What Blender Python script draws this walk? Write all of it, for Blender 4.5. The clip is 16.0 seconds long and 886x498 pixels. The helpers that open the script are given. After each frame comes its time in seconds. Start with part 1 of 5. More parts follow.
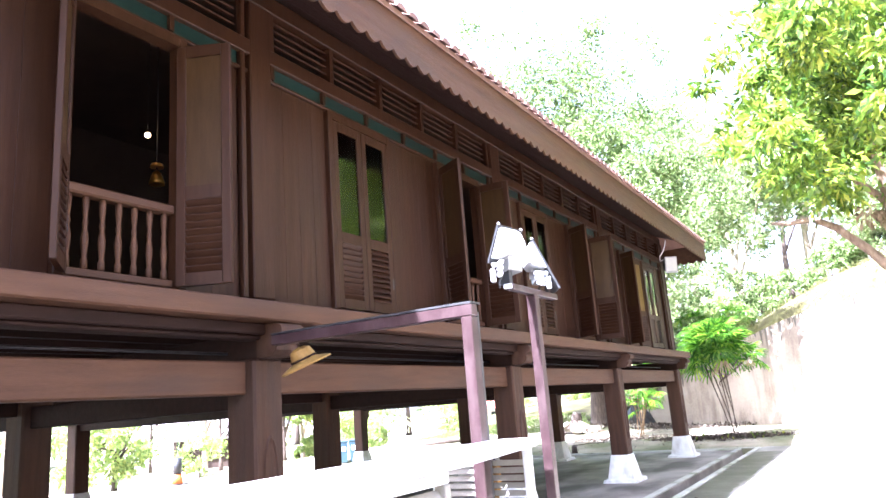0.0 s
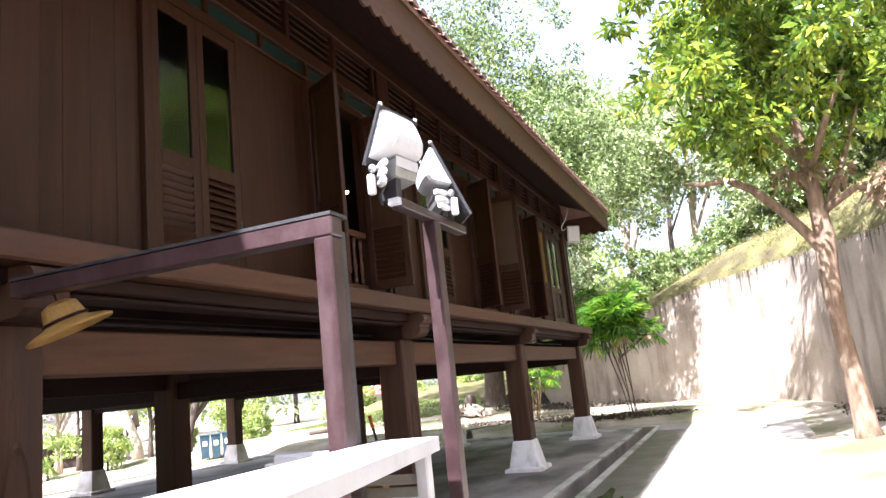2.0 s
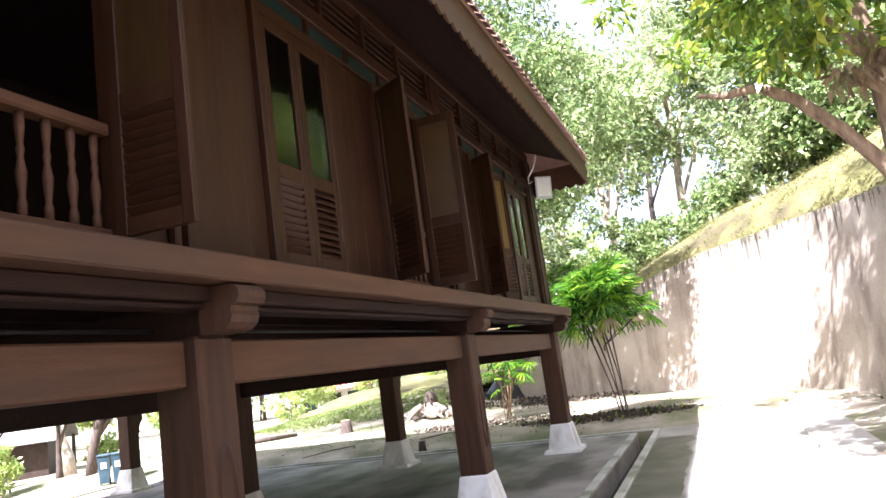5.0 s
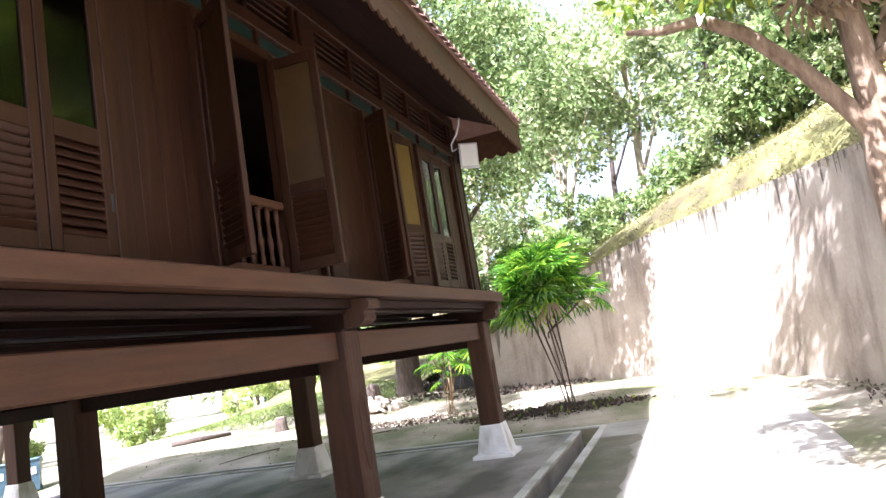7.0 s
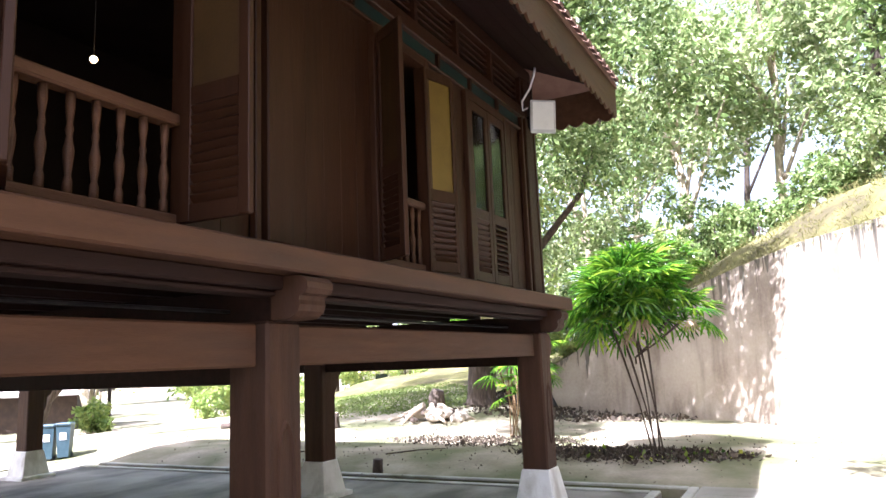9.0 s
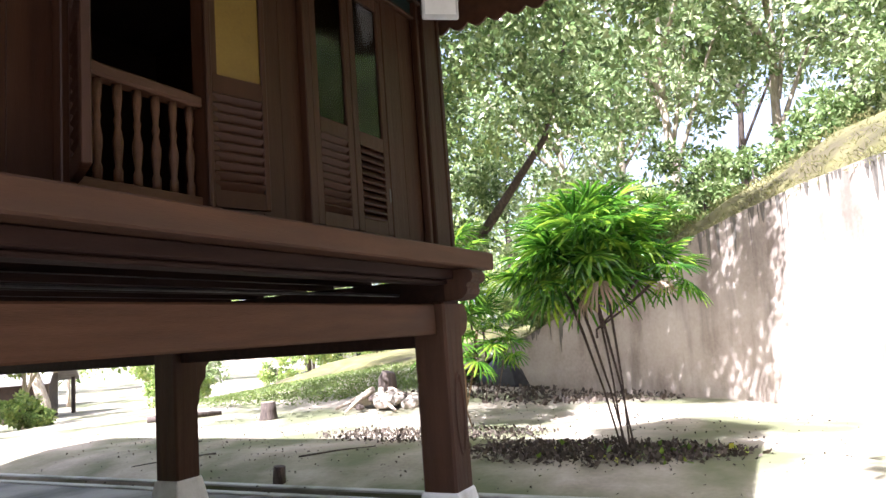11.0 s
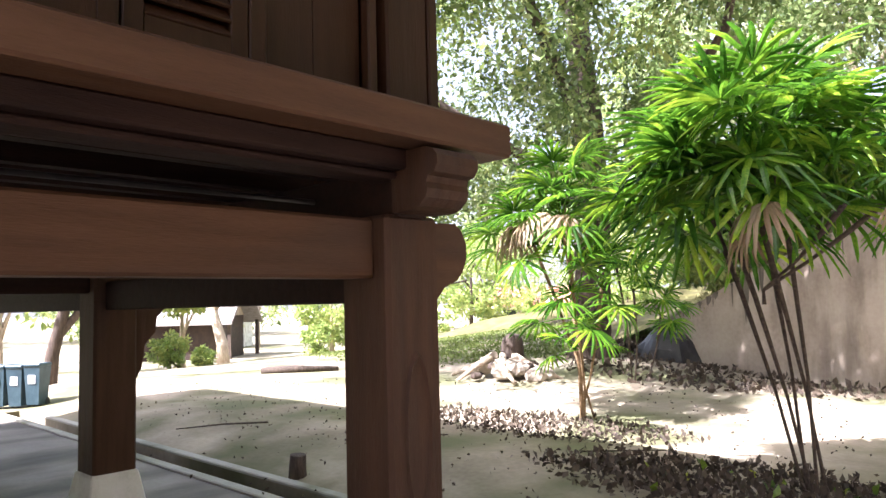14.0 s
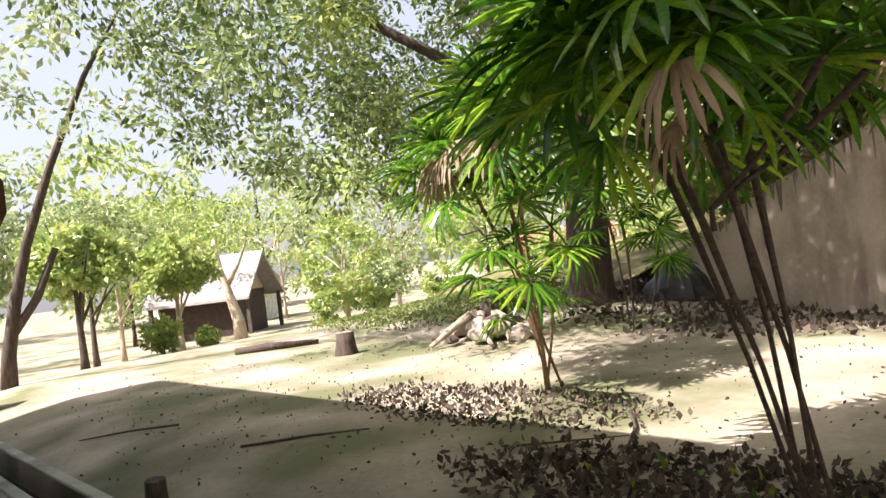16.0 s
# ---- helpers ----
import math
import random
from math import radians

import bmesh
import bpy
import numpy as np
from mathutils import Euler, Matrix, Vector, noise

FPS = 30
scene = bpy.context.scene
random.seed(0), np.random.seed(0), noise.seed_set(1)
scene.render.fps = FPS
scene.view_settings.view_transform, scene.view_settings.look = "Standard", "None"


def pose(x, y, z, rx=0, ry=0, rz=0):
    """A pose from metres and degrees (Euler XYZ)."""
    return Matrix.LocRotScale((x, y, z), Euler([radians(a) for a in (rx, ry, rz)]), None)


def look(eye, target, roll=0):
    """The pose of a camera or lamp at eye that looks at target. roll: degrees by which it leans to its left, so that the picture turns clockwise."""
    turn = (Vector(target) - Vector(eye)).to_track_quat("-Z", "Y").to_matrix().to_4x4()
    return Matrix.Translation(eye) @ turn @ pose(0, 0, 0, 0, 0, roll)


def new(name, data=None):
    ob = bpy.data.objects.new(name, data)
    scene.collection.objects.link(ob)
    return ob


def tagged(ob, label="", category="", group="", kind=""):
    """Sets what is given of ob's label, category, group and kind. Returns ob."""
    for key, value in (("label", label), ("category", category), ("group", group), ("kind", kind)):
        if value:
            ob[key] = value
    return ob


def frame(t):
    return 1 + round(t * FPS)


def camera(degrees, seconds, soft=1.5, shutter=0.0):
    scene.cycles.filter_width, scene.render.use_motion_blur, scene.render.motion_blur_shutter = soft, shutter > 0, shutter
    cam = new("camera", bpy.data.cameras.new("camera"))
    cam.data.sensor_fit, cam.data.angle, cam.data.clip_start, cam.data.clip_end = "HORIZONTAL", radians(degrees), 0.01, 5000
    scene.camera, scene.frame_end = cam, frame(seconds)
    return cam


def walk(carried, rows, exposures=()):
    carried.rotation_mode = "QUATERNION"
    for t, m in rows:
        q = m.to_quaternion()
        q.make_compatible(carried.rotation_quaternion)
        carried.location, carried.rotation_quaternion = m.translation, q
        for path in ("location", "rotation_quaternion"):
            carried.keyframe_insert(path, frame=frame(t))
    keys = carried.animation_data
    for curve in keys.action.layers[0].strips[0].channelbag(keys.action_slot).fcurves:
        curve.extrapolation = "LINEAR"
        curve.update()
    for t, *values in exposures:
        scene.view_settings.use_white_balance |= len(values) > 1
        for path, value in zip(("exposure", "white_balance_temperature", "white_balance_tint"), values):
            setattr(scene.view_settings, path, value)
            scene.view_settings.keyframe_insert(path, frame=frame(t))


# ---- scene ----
cam = camera(64.1, 16.0)
PATH = [
    (0, (-0.037, 0.0, 1.483), (-1.02, 1.685, 1.923), -4.5),
    (0.5, (-0.214, 0.342, 1.451), (-1.062, 2.106, 1.858), -3.0),
    (1, (-0.481, 0.79, 1.431), (-1.269, 2.616, 1.642), -2.3),
    (1.5, (-0.711, 1.219, 1.465), (-1.411, 3.067, 1.776), -5.0),
    (2, (-0.794, 1.6, 1.458), (-1.515, 3.428, 1.831), -6.0),
    (2.5, (-0.923, 2.089, 1.481), (-1.427, 3.982, 1.889), -6.8),
    (3, (-0.933, 2.565, 1.463), (-1.48, 4.456, 1.813), -8.4),
    (3.2, (-0.972, 2.766, 1.456), (-1.547, 4.653, 1.787), -9.0),
    (5.3, (-1.519, 5.586, 1.626), (-2.2, 7.436, 1.963), -8.3),
    (5.5, (-1.521, 5.762, 1.623), (-2.183, 7.601, 2.046), -9.3),
    (6, (-1.463, 6.207, 1.626), (-2.025, 8.094, 1.98), -14.5),
    (6.5, (-1.365, 6.767, 1.644), (-1.995, 8.638, 1.963), -11.0),
    (7, (-1.17, 7.001, 1.653), (-1.776, 8.887, 1.928), -9.3),
    (7.5, (-1.211, 7.633, 1.596), (-1.944, 9.471, 1.884), -6.7),
    (8, (-1.286, 8.305, 1.657), (-2.107, 10.114, 1.889), -5.2),
    (8.5, (-1.282, 8.88, 1.636), (-2.185, 10.64, 1.931), -2.7),
    (9, (-1.237, 9.483, 1.693), (-2.144, 11.238, 2.004), -2.4),
    (9.2, (-1.219, 9.719, 1.679), (-2.105, 11.495, 1.925), -3.8),
    (11.5, (-1.372, 12.635, 1.701), (-2.307, 14.387, 1.937), -4.5),
    (12, (-1.339, 13.12, 1.664), (-2.377, 14.815, 1.894), -4.0),
    (12.5, (-1.411, 13.57, 1.706), (-2.359, 15.319, 1.911), -5.0),
    (13, (-1.434, 14.086, 1.699), (-2.574, 15.695, 2.032), -3.9),
    (13.5, (-1.651, 14.635, 1.652), (-2.906, 16.181, 1.839), -3.2),
    (14, (-1.87, 15.199, 1.596), (-3.245, 16.643, 1.745), -1.5),
    (14.5, (-1.964, 15.761, 1.591), (-3.232, 17.306, 1.661), -3.7),
    (15, (-2.029, 16.302, 1.559), (-3.302, 17.843, 1.623), -5.9),
    (15.5, (-2.053, 16.814, 1.546), (-3.484, 18.21, 1.61), -6.2),
    (16, (-2.159, 17.264, 1.557), (-3.628, 18.62, 1.58), -7.2),
]
SKY, SUN = 0.085, 5.0
EXPOSURES = [(0.0, 3.65, 5350, 22), (0.5, 3.15, 5650, 20), (1.0, 2.62, 5900, 20), (1.5, 2.45, 5900, 20), (3.0, 2.27, 6000, 20), (6.0, 2.66, 5750, 20),
             (9.0, 2.56, 5700, 20), (12.5, 2.22, 5750, 20), (14.0, 2.38, 6050, 22), (15.0, 1.95, 6450, 19), (16.0, 1.47, 6700, 17)]
walk(cam, [(t, look(eye, target, roll)) for t, eye, target, roll in PATH], EXPOSURES)

# ---- world and sun ----
world = bpy.data.worlds.new("sky")
scene.world = world
world.use_nodes = True
wn = world.node_tree.nodes
sky = wn.new("ShaderNodeTexSky")
sky.sky_type, sky.sun_disc = "NISHITA", False
sky.sun_elevation, sky.sun_rotation = radians(51.5), radians(194.3)
sky.air_density, sky.dust_density = 1.0, 5.0
haze = wn.new("ShaderNodeMix")
haze.data_type = "RGBA"
haze.inputs["Factor"].default_value = 0.3
haze.inputs["B"].default_value = (7.0, 7.2, 7.6, 1)
world.node_tree.links.new(sky.outputs[0], haze.inputs["A"])
world.node_tree.links.new(haze.outputs["Result"], wn["Background"].inputs[0])
wn["Background"].inputs[1].default_value = SKY
sun = new("sun", bpy.data.lights.new("sun", "SUN"))
sun.data.energy, sun.data.angle, sun.data.color = SUN, radians(0.55), (1.0, 0.975, 0.93)
sun.matrix_world = look((0, 0, 30), (0.196, 0.771, 29))


# ---- materials ----
def mat(name, stops, scale=4.0, rough=0.7, bump=0.3, stretch=(1, 1, 1), metal=0.0, detail=6.0, fine=60.0, island=0.0,
        translucent=0.0, stain=None, stain_scale=0.6, stain_amount=0.5, coat=0.0, rand=0.0, spec=0.5, stain_from=0.48):
    """A surface from a colour ramp over two scales of noise, with bump, stains and piece-to-piece variation."""
    m = bpy.data.materials.new(name)
    m.use_nodes = True
    nt = m.node_tree
    nd, ln = nt.nodes, nt.links.new
    b = nd["Principled BSDF"]
    tc = nd.new("ShaderNodeTexCoord")
    mp = nd.new("ShaderNodeMapping")
    mp.inputs["Scale"].default_value = stretch
    geo = nd.new("ShaderNodeNewGeometry")
    ln(geo.outputs["Position"], mp.inputs["Vector"])
    n1 = nd.new("ShaderNodeTexNoise")
    n1.inputs["Scale"].default_value, n1.inputs["Detail"].default_value = scale, detail
    n2 = nd.new("ShaderNodeTexNoise")
    n2.inputs["Scale"].default_value, n2.inputs["Detail"].default_value = fine, 3.0
    ln(mp.outputs[0], n1.inputs["Vector"])
    ln(mp.outputs[0], n2.inputs["Vector"])
    add = nd.new("ShaderNodeMath")
    add.operation = "MULTIPLY_ADD"
    add.inputs[1].default_value = 0.35
    ln(n2.outputs[0], add.inputs[0])
    ln(n1.outputs[0], add.inputs[2])
    last = add.outputs[0]
    for amount, source in ((island, geo.outputs["Random Per Island"]), (rand, None)):
        if amount:
            if source is None:
                source = nd.new("ShaderNodeObjectInfo").outputs["Random"]
            a2 = nd.new("ShaderNodeMath")
            a2.operation = "MULTIPLY_ADD"
            a2.inputs[1].default_value = amount
            ln(source, a2.inputs[0])
            ln(last, a2.inputs[2])
            last = a2.outputs[0]
    ramp = nd.new("ShaderNodeValToRGB")
    lo, hi = 0.38, 0.92 + island * 0.8 + rand * 0.8
    while len(ramp.color_ramp.elements) < len(stops):
        ramp.color_ramp.elements.new(0.5)
    for k, c in enumerate(stops):
        e = ramp.color_ramp.elements[k]
        e.position = min(1.0, (lo + (hi - lo) * k / (len(stops) - 1)) / max(1.0, hi))
        e.color = (*c, 1)
    if hi > 1.0:
        dv = nd.new("ShaderNodeMath")
        dv.operation = "DIVIDE"
        dv.inputs[1].default_value = hi
        ln(last, dv.inputs[0])
        last = dv.outputs[0]
    ln(last, ramp.inputs[0])
    colour = ramp.outputs[0]
    if stain:
        n3 = nd.new("ShaderNodeTexNoise")
        n3.inputs["Scale"].default_value, n3.inputs["Detail"].default_value = stain_scale, 8.0
        mp3 = nd.new("ShaderNodeMapping")
        mp3.inputs["Scale"].default_value = stain[1]
        ln(geo.outputs["Position"], mp3.inputs["Vector"])
        ln(mp3.outputs[0], n3.inputs["Vector"])
        r3 = nd.new("ShaderNodeValToRGB")
        r3.color_ramp.elements[0].position, r3.color_ramp.elements[1].position = stain_from, stain_from + 0.2
        r3.color_ramp.elements[1].color = (stain_amount, stain_amount, stain_amount, 1)
        ln(n3.outputs[0], r3.inputs[0])
        mx = nd.new("ShaderNodeMix")
        mx.data_type = "RGBA"
        mx.inputs["B"].default_value = (*stain[0], 1)
        ln(r3.outputs[0], mx.inputs["Factor"])
        ln(colour, mx.inputs["A"])
        colour = mx.outputs["Result"]
    ln(colour, b.inputs["Base Color"])
    b.inputs["Roughness"].default_value, b.inputs["Metallic"].default_value = rough, metal
    b.inputs["Coat Weight"].default_value = coat
    b.inputs["Specular IOR Level"].default_value = spec
    if bump:
        bp = nd.new("ShaderNodeBump")
        bp.inputs["Strength"].default_value, bp.inputs["Distance"].default_value = bump, 0.02
        ln(add.outputs[0], bp.inputs["Height"])
        ln(bp.outputs[0], b.inputs["Normal"])
    if translucent:
        tr = nd.new("ShaderNodeBsdfTranslucent")
        ln(colour, tr.inputs["Color"])
        mix = nd.new("ShaderNodeMixShader")
        mix.inputs[0].default_value = translucent
        ln(b.outputs[0], mix.inputs[1])
        ln(tr.outputs[0], mix.inputs[2])
        ln(mix.outputs[0], nd["Material Output"].inputs[0])
    return m


BOARD = mat("painted_brown_boards", [(0.0173, 0.0063, 0.0027), (0.0294, 0.0109, 0.0048), (0.0398, 0.0161, 0.0071)], 3, 0.55, 0.25, (6, 6, 0.5), rand=0.08, fine=30,
            stain=((0.03, 0.017, 0.012), (2, 2, 0.4)), stain_scale=1.2, spec=0.2)
BEAM = mat("weathered_brown_timber", [(0.0453, 0.0189, 0.0093), (0.0708, 0.0308, 0.0151), (0.0935, 0.0428, 0.0219)], 3, 0.6, 0.4, (5, 0.5, 5), rand=0.15, fine=40,
           stain=((0.05, 0.03, 0.022), (1.5, 0.5, 3)), stain_scale=1.5, spec=0.25)
POSTWOOD = mat("worn_post_timber", [(0.0309, 0.0127, 0.0068), (0.0515, 0.0226, 0.0117), (0.0721, 0.0326, 0.0179)], 3, 0.65, 0.5, (6, 6, 0.5), rand=0.2, fine=40,
               stain=((0.035, 0.022, 0.018), (3, 3, 0.6)), stain_scale=1.5, spec=0.25)
# brown timber with the shade under the floor put into its colour
SHADEWOOD = mat("shade_darkened_timber", [(0.0095, 0.0037, 0.0026), (0.0178, 0.0071, 0.0048), (0.0261, 0.0109, 0.0073)], 3, 0.7, 0.3, (6, 0.6, 6), fine=40, spec=0.2)
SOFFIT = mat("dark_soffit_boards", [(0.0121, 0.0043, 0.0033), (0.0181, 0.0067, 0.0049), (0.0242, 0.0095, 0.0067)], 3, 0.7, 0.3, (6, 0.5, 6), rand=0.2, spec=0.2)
SHUTTER = mat("brown_shutter_paint", [(0.0207, 0.0077, 0.0037), (0.0311, 0.012, 0.0055), (0.0406, 0.0166, 0.008)], 4, 0.5, 0.2, (5, 5, 0.7), rand=0.2, spec=0.2)
GREEN = mat("dark_green_paint", [(0.0034, 0.0125, 0.0115), (0.006, 0.0205, 0.018), (0.0085, 0.027, 0.0225)], 4, 0.4, 0.1, rand=0.15)
YELLOW = mat("ochre_panel_paint", [(0.0809, 0.0441, 0.0044), (0.1176, 0.068, 0.0073), (0.1396, 0.0845, 0.0111)], 4, 0.5, 0.1)
DULLOCHRE = mat("dull_ochre_paint", [(0.034, 0.0165, 0.0045), (0.05, 0.025, 0.0066), (0.065, 0.033, 0.010)], 4, 0.5, 0.1)
PANEL = mat("olive_brown_panel_paint", [(0.026, 0.0125, 0.0042), (0.038, 0.0185, 0.0062), (0.05, 0.0255, 0.009)], 4, 0.5, 0.1, (5, 5, 0.7), spec=0.2)
TILE = mat("clay_roof_tiles", [(0.12, 0.06, 0.045), (0.19, 0.10, 0.075), (0.25, 0.15, 0.11)], 5, 0.8, 0.4, island=0.3)
PLASTER = mat("white_footing_paint", [(0.55, 0.55, 0.53), (0.72, 0.72, 0.70), (0.8, 0.8, 0.79)], 5, 0.6, 0.25, stain=((0.32, 0.29, 0.25), (3, 3, 1.5)), stain_scale=1.5, stain_amount=0.6)
WHITEMETAL = mat("white_painted_metal", [(0.4479, 0.4551, 0.4733), (0.5346, 0.5418, 0.5621), (0.5779, 0.5779, 0.5917)], 6, 0.4, 0.05, stain=((0.45, 0.42, 0.38), (2, 2, 2)), stain_scale=2.0, stain_amount=0.4)
CREAMMETAL = mat("cream_condenser_casing", [(0.36, 0.34, 0.28), (0.44, 0.42, 0.35), (0.5, 0.48, 0.41)], 6, 0.45, 0.05)
SLATPAINT = mat("beige_slat_paint", [(0.20, 0.185, 0.155), (0.29, 0.27, 0.23), (0.35, 0.33, 0.29)], 6, 0.5, 0.05, rand=0.1, stain=((0.12, 0.10, 0.08), (2, 2, 2)), stain_scale=2.0, stain_amount=0.4)
REDSTEEL = mat("maroon_painted_steel", [(0.0208, 0.01, 0.011), (0.0347, 0.0171, 0.0185), (0.0555, 0.0323, 0.0342)], 8, 0.35, 0.12, stain=((0.10, 0.07, 0.07), (4, 4, 1)), stain_scale=3.0, stain_amount=0.4)
GREYSTEEL = mat("galvanised_steel", [(0.3, 0.31, 0.32), (0.42, 0.43, 0.44), (0.5, 0.5, 0.51)], 10, 0.35, 0.1, metal=0.7)
DARKSTEEL = mat("dark_weathered_steel", [(0.02, 0.02, 0.022), (0.04, 0.04, 0.043), (0.07, 0.07, 0.073)], 6, 0.4, 0.15, metal=0.3, stain=((0.09, 0.08, 0.08), (4, 4, 0.6)), stain_scale=3.0, stain_amount=0.5)
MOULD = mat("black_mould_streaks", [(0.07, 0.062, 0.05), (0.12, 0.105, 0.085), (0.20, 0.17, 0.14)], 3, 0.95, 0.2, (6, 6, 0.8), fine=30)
YELLOWTRAY = mat("worn_yellow_tray_paint", [(0.30, 0.13, 0.012), (0.45, 0.21, 0.02), (0.52, 0.27, 0.04)], 6, 0.5, 0.15, stain=((0.10, 0.06, 0.03), (3, 3, 3)), stain_scale=2.5, stain_amount=0.6)
BLACKPLASTIC = mat("black_plastic", [(0.015, 0.015, 0.017), (0.025, 0.025, 0.028), (0.04, 0.04, 0.042)], 10, 0.45, 0.05)
BLUEPLASTIC = mat("blue_grey_plastic", [(0.02, 0.045, 0.065), (0.03, 0.065, 0.09), (0.05, 0.09, 0.12)], 6, 0.5, 0.1)
ORANGE = mat("orange_plastic", [(0.6, 0.12, 0.02), (0.75, 0.18, 0.03), (0.8, 0.25, 0.06)], 6, 0.5, 0.1)
CONCRETE = mat("stained_concrete", [(0.175, 0.152, 0.135), (0.265, 0.235, 0.205), (0.33, 0.30, 0.26)], 1.5, 0.75, 0.3, fine=25,
               stain=((0.055, 0.048, 0.034), (1, 0.5, 1)), stain_scale=1.1, stain_amount=0.85, stain_from=0.43)
DAMP = mat("damp_mossy_concrete", [(0.05, 0.045, 0.034), (0.10, 0.092, 0.07), (0.19, 0.178, 0.15)], 2.2, 0.45, 0.3, fine=22, detail=9,
           stain=((0.045, 0.05, 0.022), (1, 0.6, 1)), stain_scale=1.4, stain_amount=0.8)
PAVING = mat("pale_concrete_paving", [(0.2448, 0.2272, 0.1972), (0.3312, 0.3124, 0.2788), (0.3888, 0.3692, 0.3332)], 1.2, 0.6, 0.25, fine=30,
             stain=((0.12, 0.11, 0.085), (0.8, 0.8, 1)), stain_scale=0.8, stain_amount=0.85)
KERB = mat("pale_worn_kerb_concrete", [(0.3, 0.29, 0.24), (0.42, 0.41, 0.36), (0.5, 0.49, 0.44)], 2.0, 0.8, 0.3, fine=30,
           stain=((0.13, 0.14, 0.08), (1, 1, 1)), stain_scale=1.3, stain_amount=0.8)
WET = mat("wet_drain_bottom", [(0.02, 0.02, 0.016), (0.035, 0.035, 0.028), (0.05, 0.05, 0.04)], 3, 0.12, 0.05)
RENDER = mat("stained_cement_wall", [(0.24, 0.19, 0.15), (0.36, 0.30, 0.245), (0.44, 0.38, 0.315)], 0.9, 0.85, 0.35, fine=16, detail=9,
             stain=((0.075, 0.055, 0.042), (2.6, 2.6, 0.5)), stain_scale=1.2, stain_amount=0.5)
BARK = mat("flaking_bark", [(0.105, 0.0648, 0.042), (0.2025, 0.1368, 0.091), (0.315, 0.2376, 0.168)], 4, 0.9, 0.9, (4, 4, 0.9), fine=30)
DARKBARK = mat("dark_bark", [(0.035, 0.025, 0.02), (0.07, 0.05, 0.04), (0.12, 0.09, 0.07)], 5, 0.9, 0.9, (4, 4, 0.8), fine=30)
PALEBARK = mat("pale_bark", [(0.25, 0.19, 0.14), (0.42, 0.34, 0.26), (0.55, 0.47, 0.38)], 5, 0.9, 0.7, (4, 4, 0.8), fine=30)
PALESTEM = mat("pale_palm_stem", [(0.13, 0.075, 0.04), (0.24, 0.15, 0.08), (0.34, 0.23, 0.14)], 8, 0.9, 0.6, (3, 3, 6))
STEM = mat("palm_stem_fibre", [(0.035, 0.022, 0.018), (0.065, 0.045, 0.034), (0.11, 0.08, 0.055)], 8, 0.9, 0.6, (3, 3, 6))
SUNLEAF = mat("bright_green_leaves", [(0.016, 0.042, 0.006), (0.045, 0.105, 0.012), (0.20, 0.30, 0.03), (0.52, 0.52, 0.07)], 2.0, 0.3, 0, island=0.5, translucent=0.4)
MIDLEAF = mat("green_leaves", [(0.075, 0.125, 0.045), (0.18, 0.255, 0.09), (0.34, 0.41, 0.19), (0.60, 0.62, 0.38)], 1.2, 0.26, 0, island=0.75, translucent=0.35)
DARKLEAF = mat("dark_green_leaves", [(0.045, 0.08, 0.025), (0.11, 0.175, 0.055), (0.21, 0.29, 0.10), (0.44, 0.50, 0.24)], 1.5, 0.25, 0, island=0.75, translucent=0.3)
PALELEAF = mat("yellow_green_leaves", [(0.1375, 0.2231, 0.065), (0.2338, 0.3413, 0.0975), (0.385, 0.4725, 0.1463), (0.5775, 0.5906, 0.195)], 1.5, 0.33, 0, island=0.5, translucent=0.4)
PALMLEAF = mat("glossy_palm_fronds", [(0.010, 0.045, 0.005), (0.030, 0.10, 0.010), (0.11, 0.26, 0.02), (0.40, 0.54, 0.05)], 3, 0.22, 0, island=0.42, translucent=0.5)
DEADLEAF = mat("dry_brown_fronds", [(0.176, 0.108, 0.06), (0.288, 0.198, 0.12), (0.384, 0.306, 0.21)], 4, 0.7, 0, island=0.3, translucent=0.2)
LITTER = mat("dry_leaf_litter", [(0.022, 0.016, 0.012), (0.045, 0.032, 0.023), (0.08, 0.058, 0.04), (0.13, 0.10, 0.072)], 4, 0.8, 0, island=0.6)
DRYGRASS = mat("dry_bank_grass", [(0.05, 0.06, 0.016), (0.13, 0.125, 0.036), (0.25, 0.22, 0.085)], 2, 0.8, 0, island=0.5, translucent=0.2)
GRASS = mat("grass_blades", [(0.07, 0.11, 0.02), (0.13, 0.18, 0.04), (0.22, 0.26, 0.08)], 2, 0.6, 0, island=0.5, translucent=0.3)
SOIL = mat("sandy_ground", [(0.2086, 0.1698, 0.13), (0.3404, 0.2866, 0.22), (0.4721, 0.4033, 0.32)], 0.9, 0.95, 0.5, fine=18, detail=10,
           stain=((0.105, 0.115, 0.045), (1, 1, 1)), stain_scale=0.6, stain_amount=0.9, stain_from=0.41)
# dry grass tones; the brown blotches paint dappled shade onto the bank
BANKSOIL = mat("shade_dappled_grass_bank", [(0.07, 0.068, 0.02), (0.14, 0.13, 0.04), (0.22, 0.195, 0.08)], 1.6, 0.95, 0.8, fine=14, detail=10,
               stain=((0.055, 0.042, 0.022), (0.8, 0.8, 1)), stain_scale=0.9, stain_amount=0.85, stain_from=0.45)
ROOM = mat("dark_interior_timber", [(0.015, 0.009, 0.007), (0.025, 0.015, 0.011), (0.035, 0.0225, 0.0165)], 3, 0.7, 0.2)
STRAW = mat("yellow_straw", [(0.17, 0.09, 0.018), (0.26, 0.145, 0.03), (0.34, 0.20, 0.05)], 12, 0.7, 0.4)
BRASS = mat("old_brass", [(0.42, 0.208, 0.04), (0.63, 0.338, 0.07), (0.77, 0.455, 0.12)], 8, 0.35, 0.1, metal=0.8)
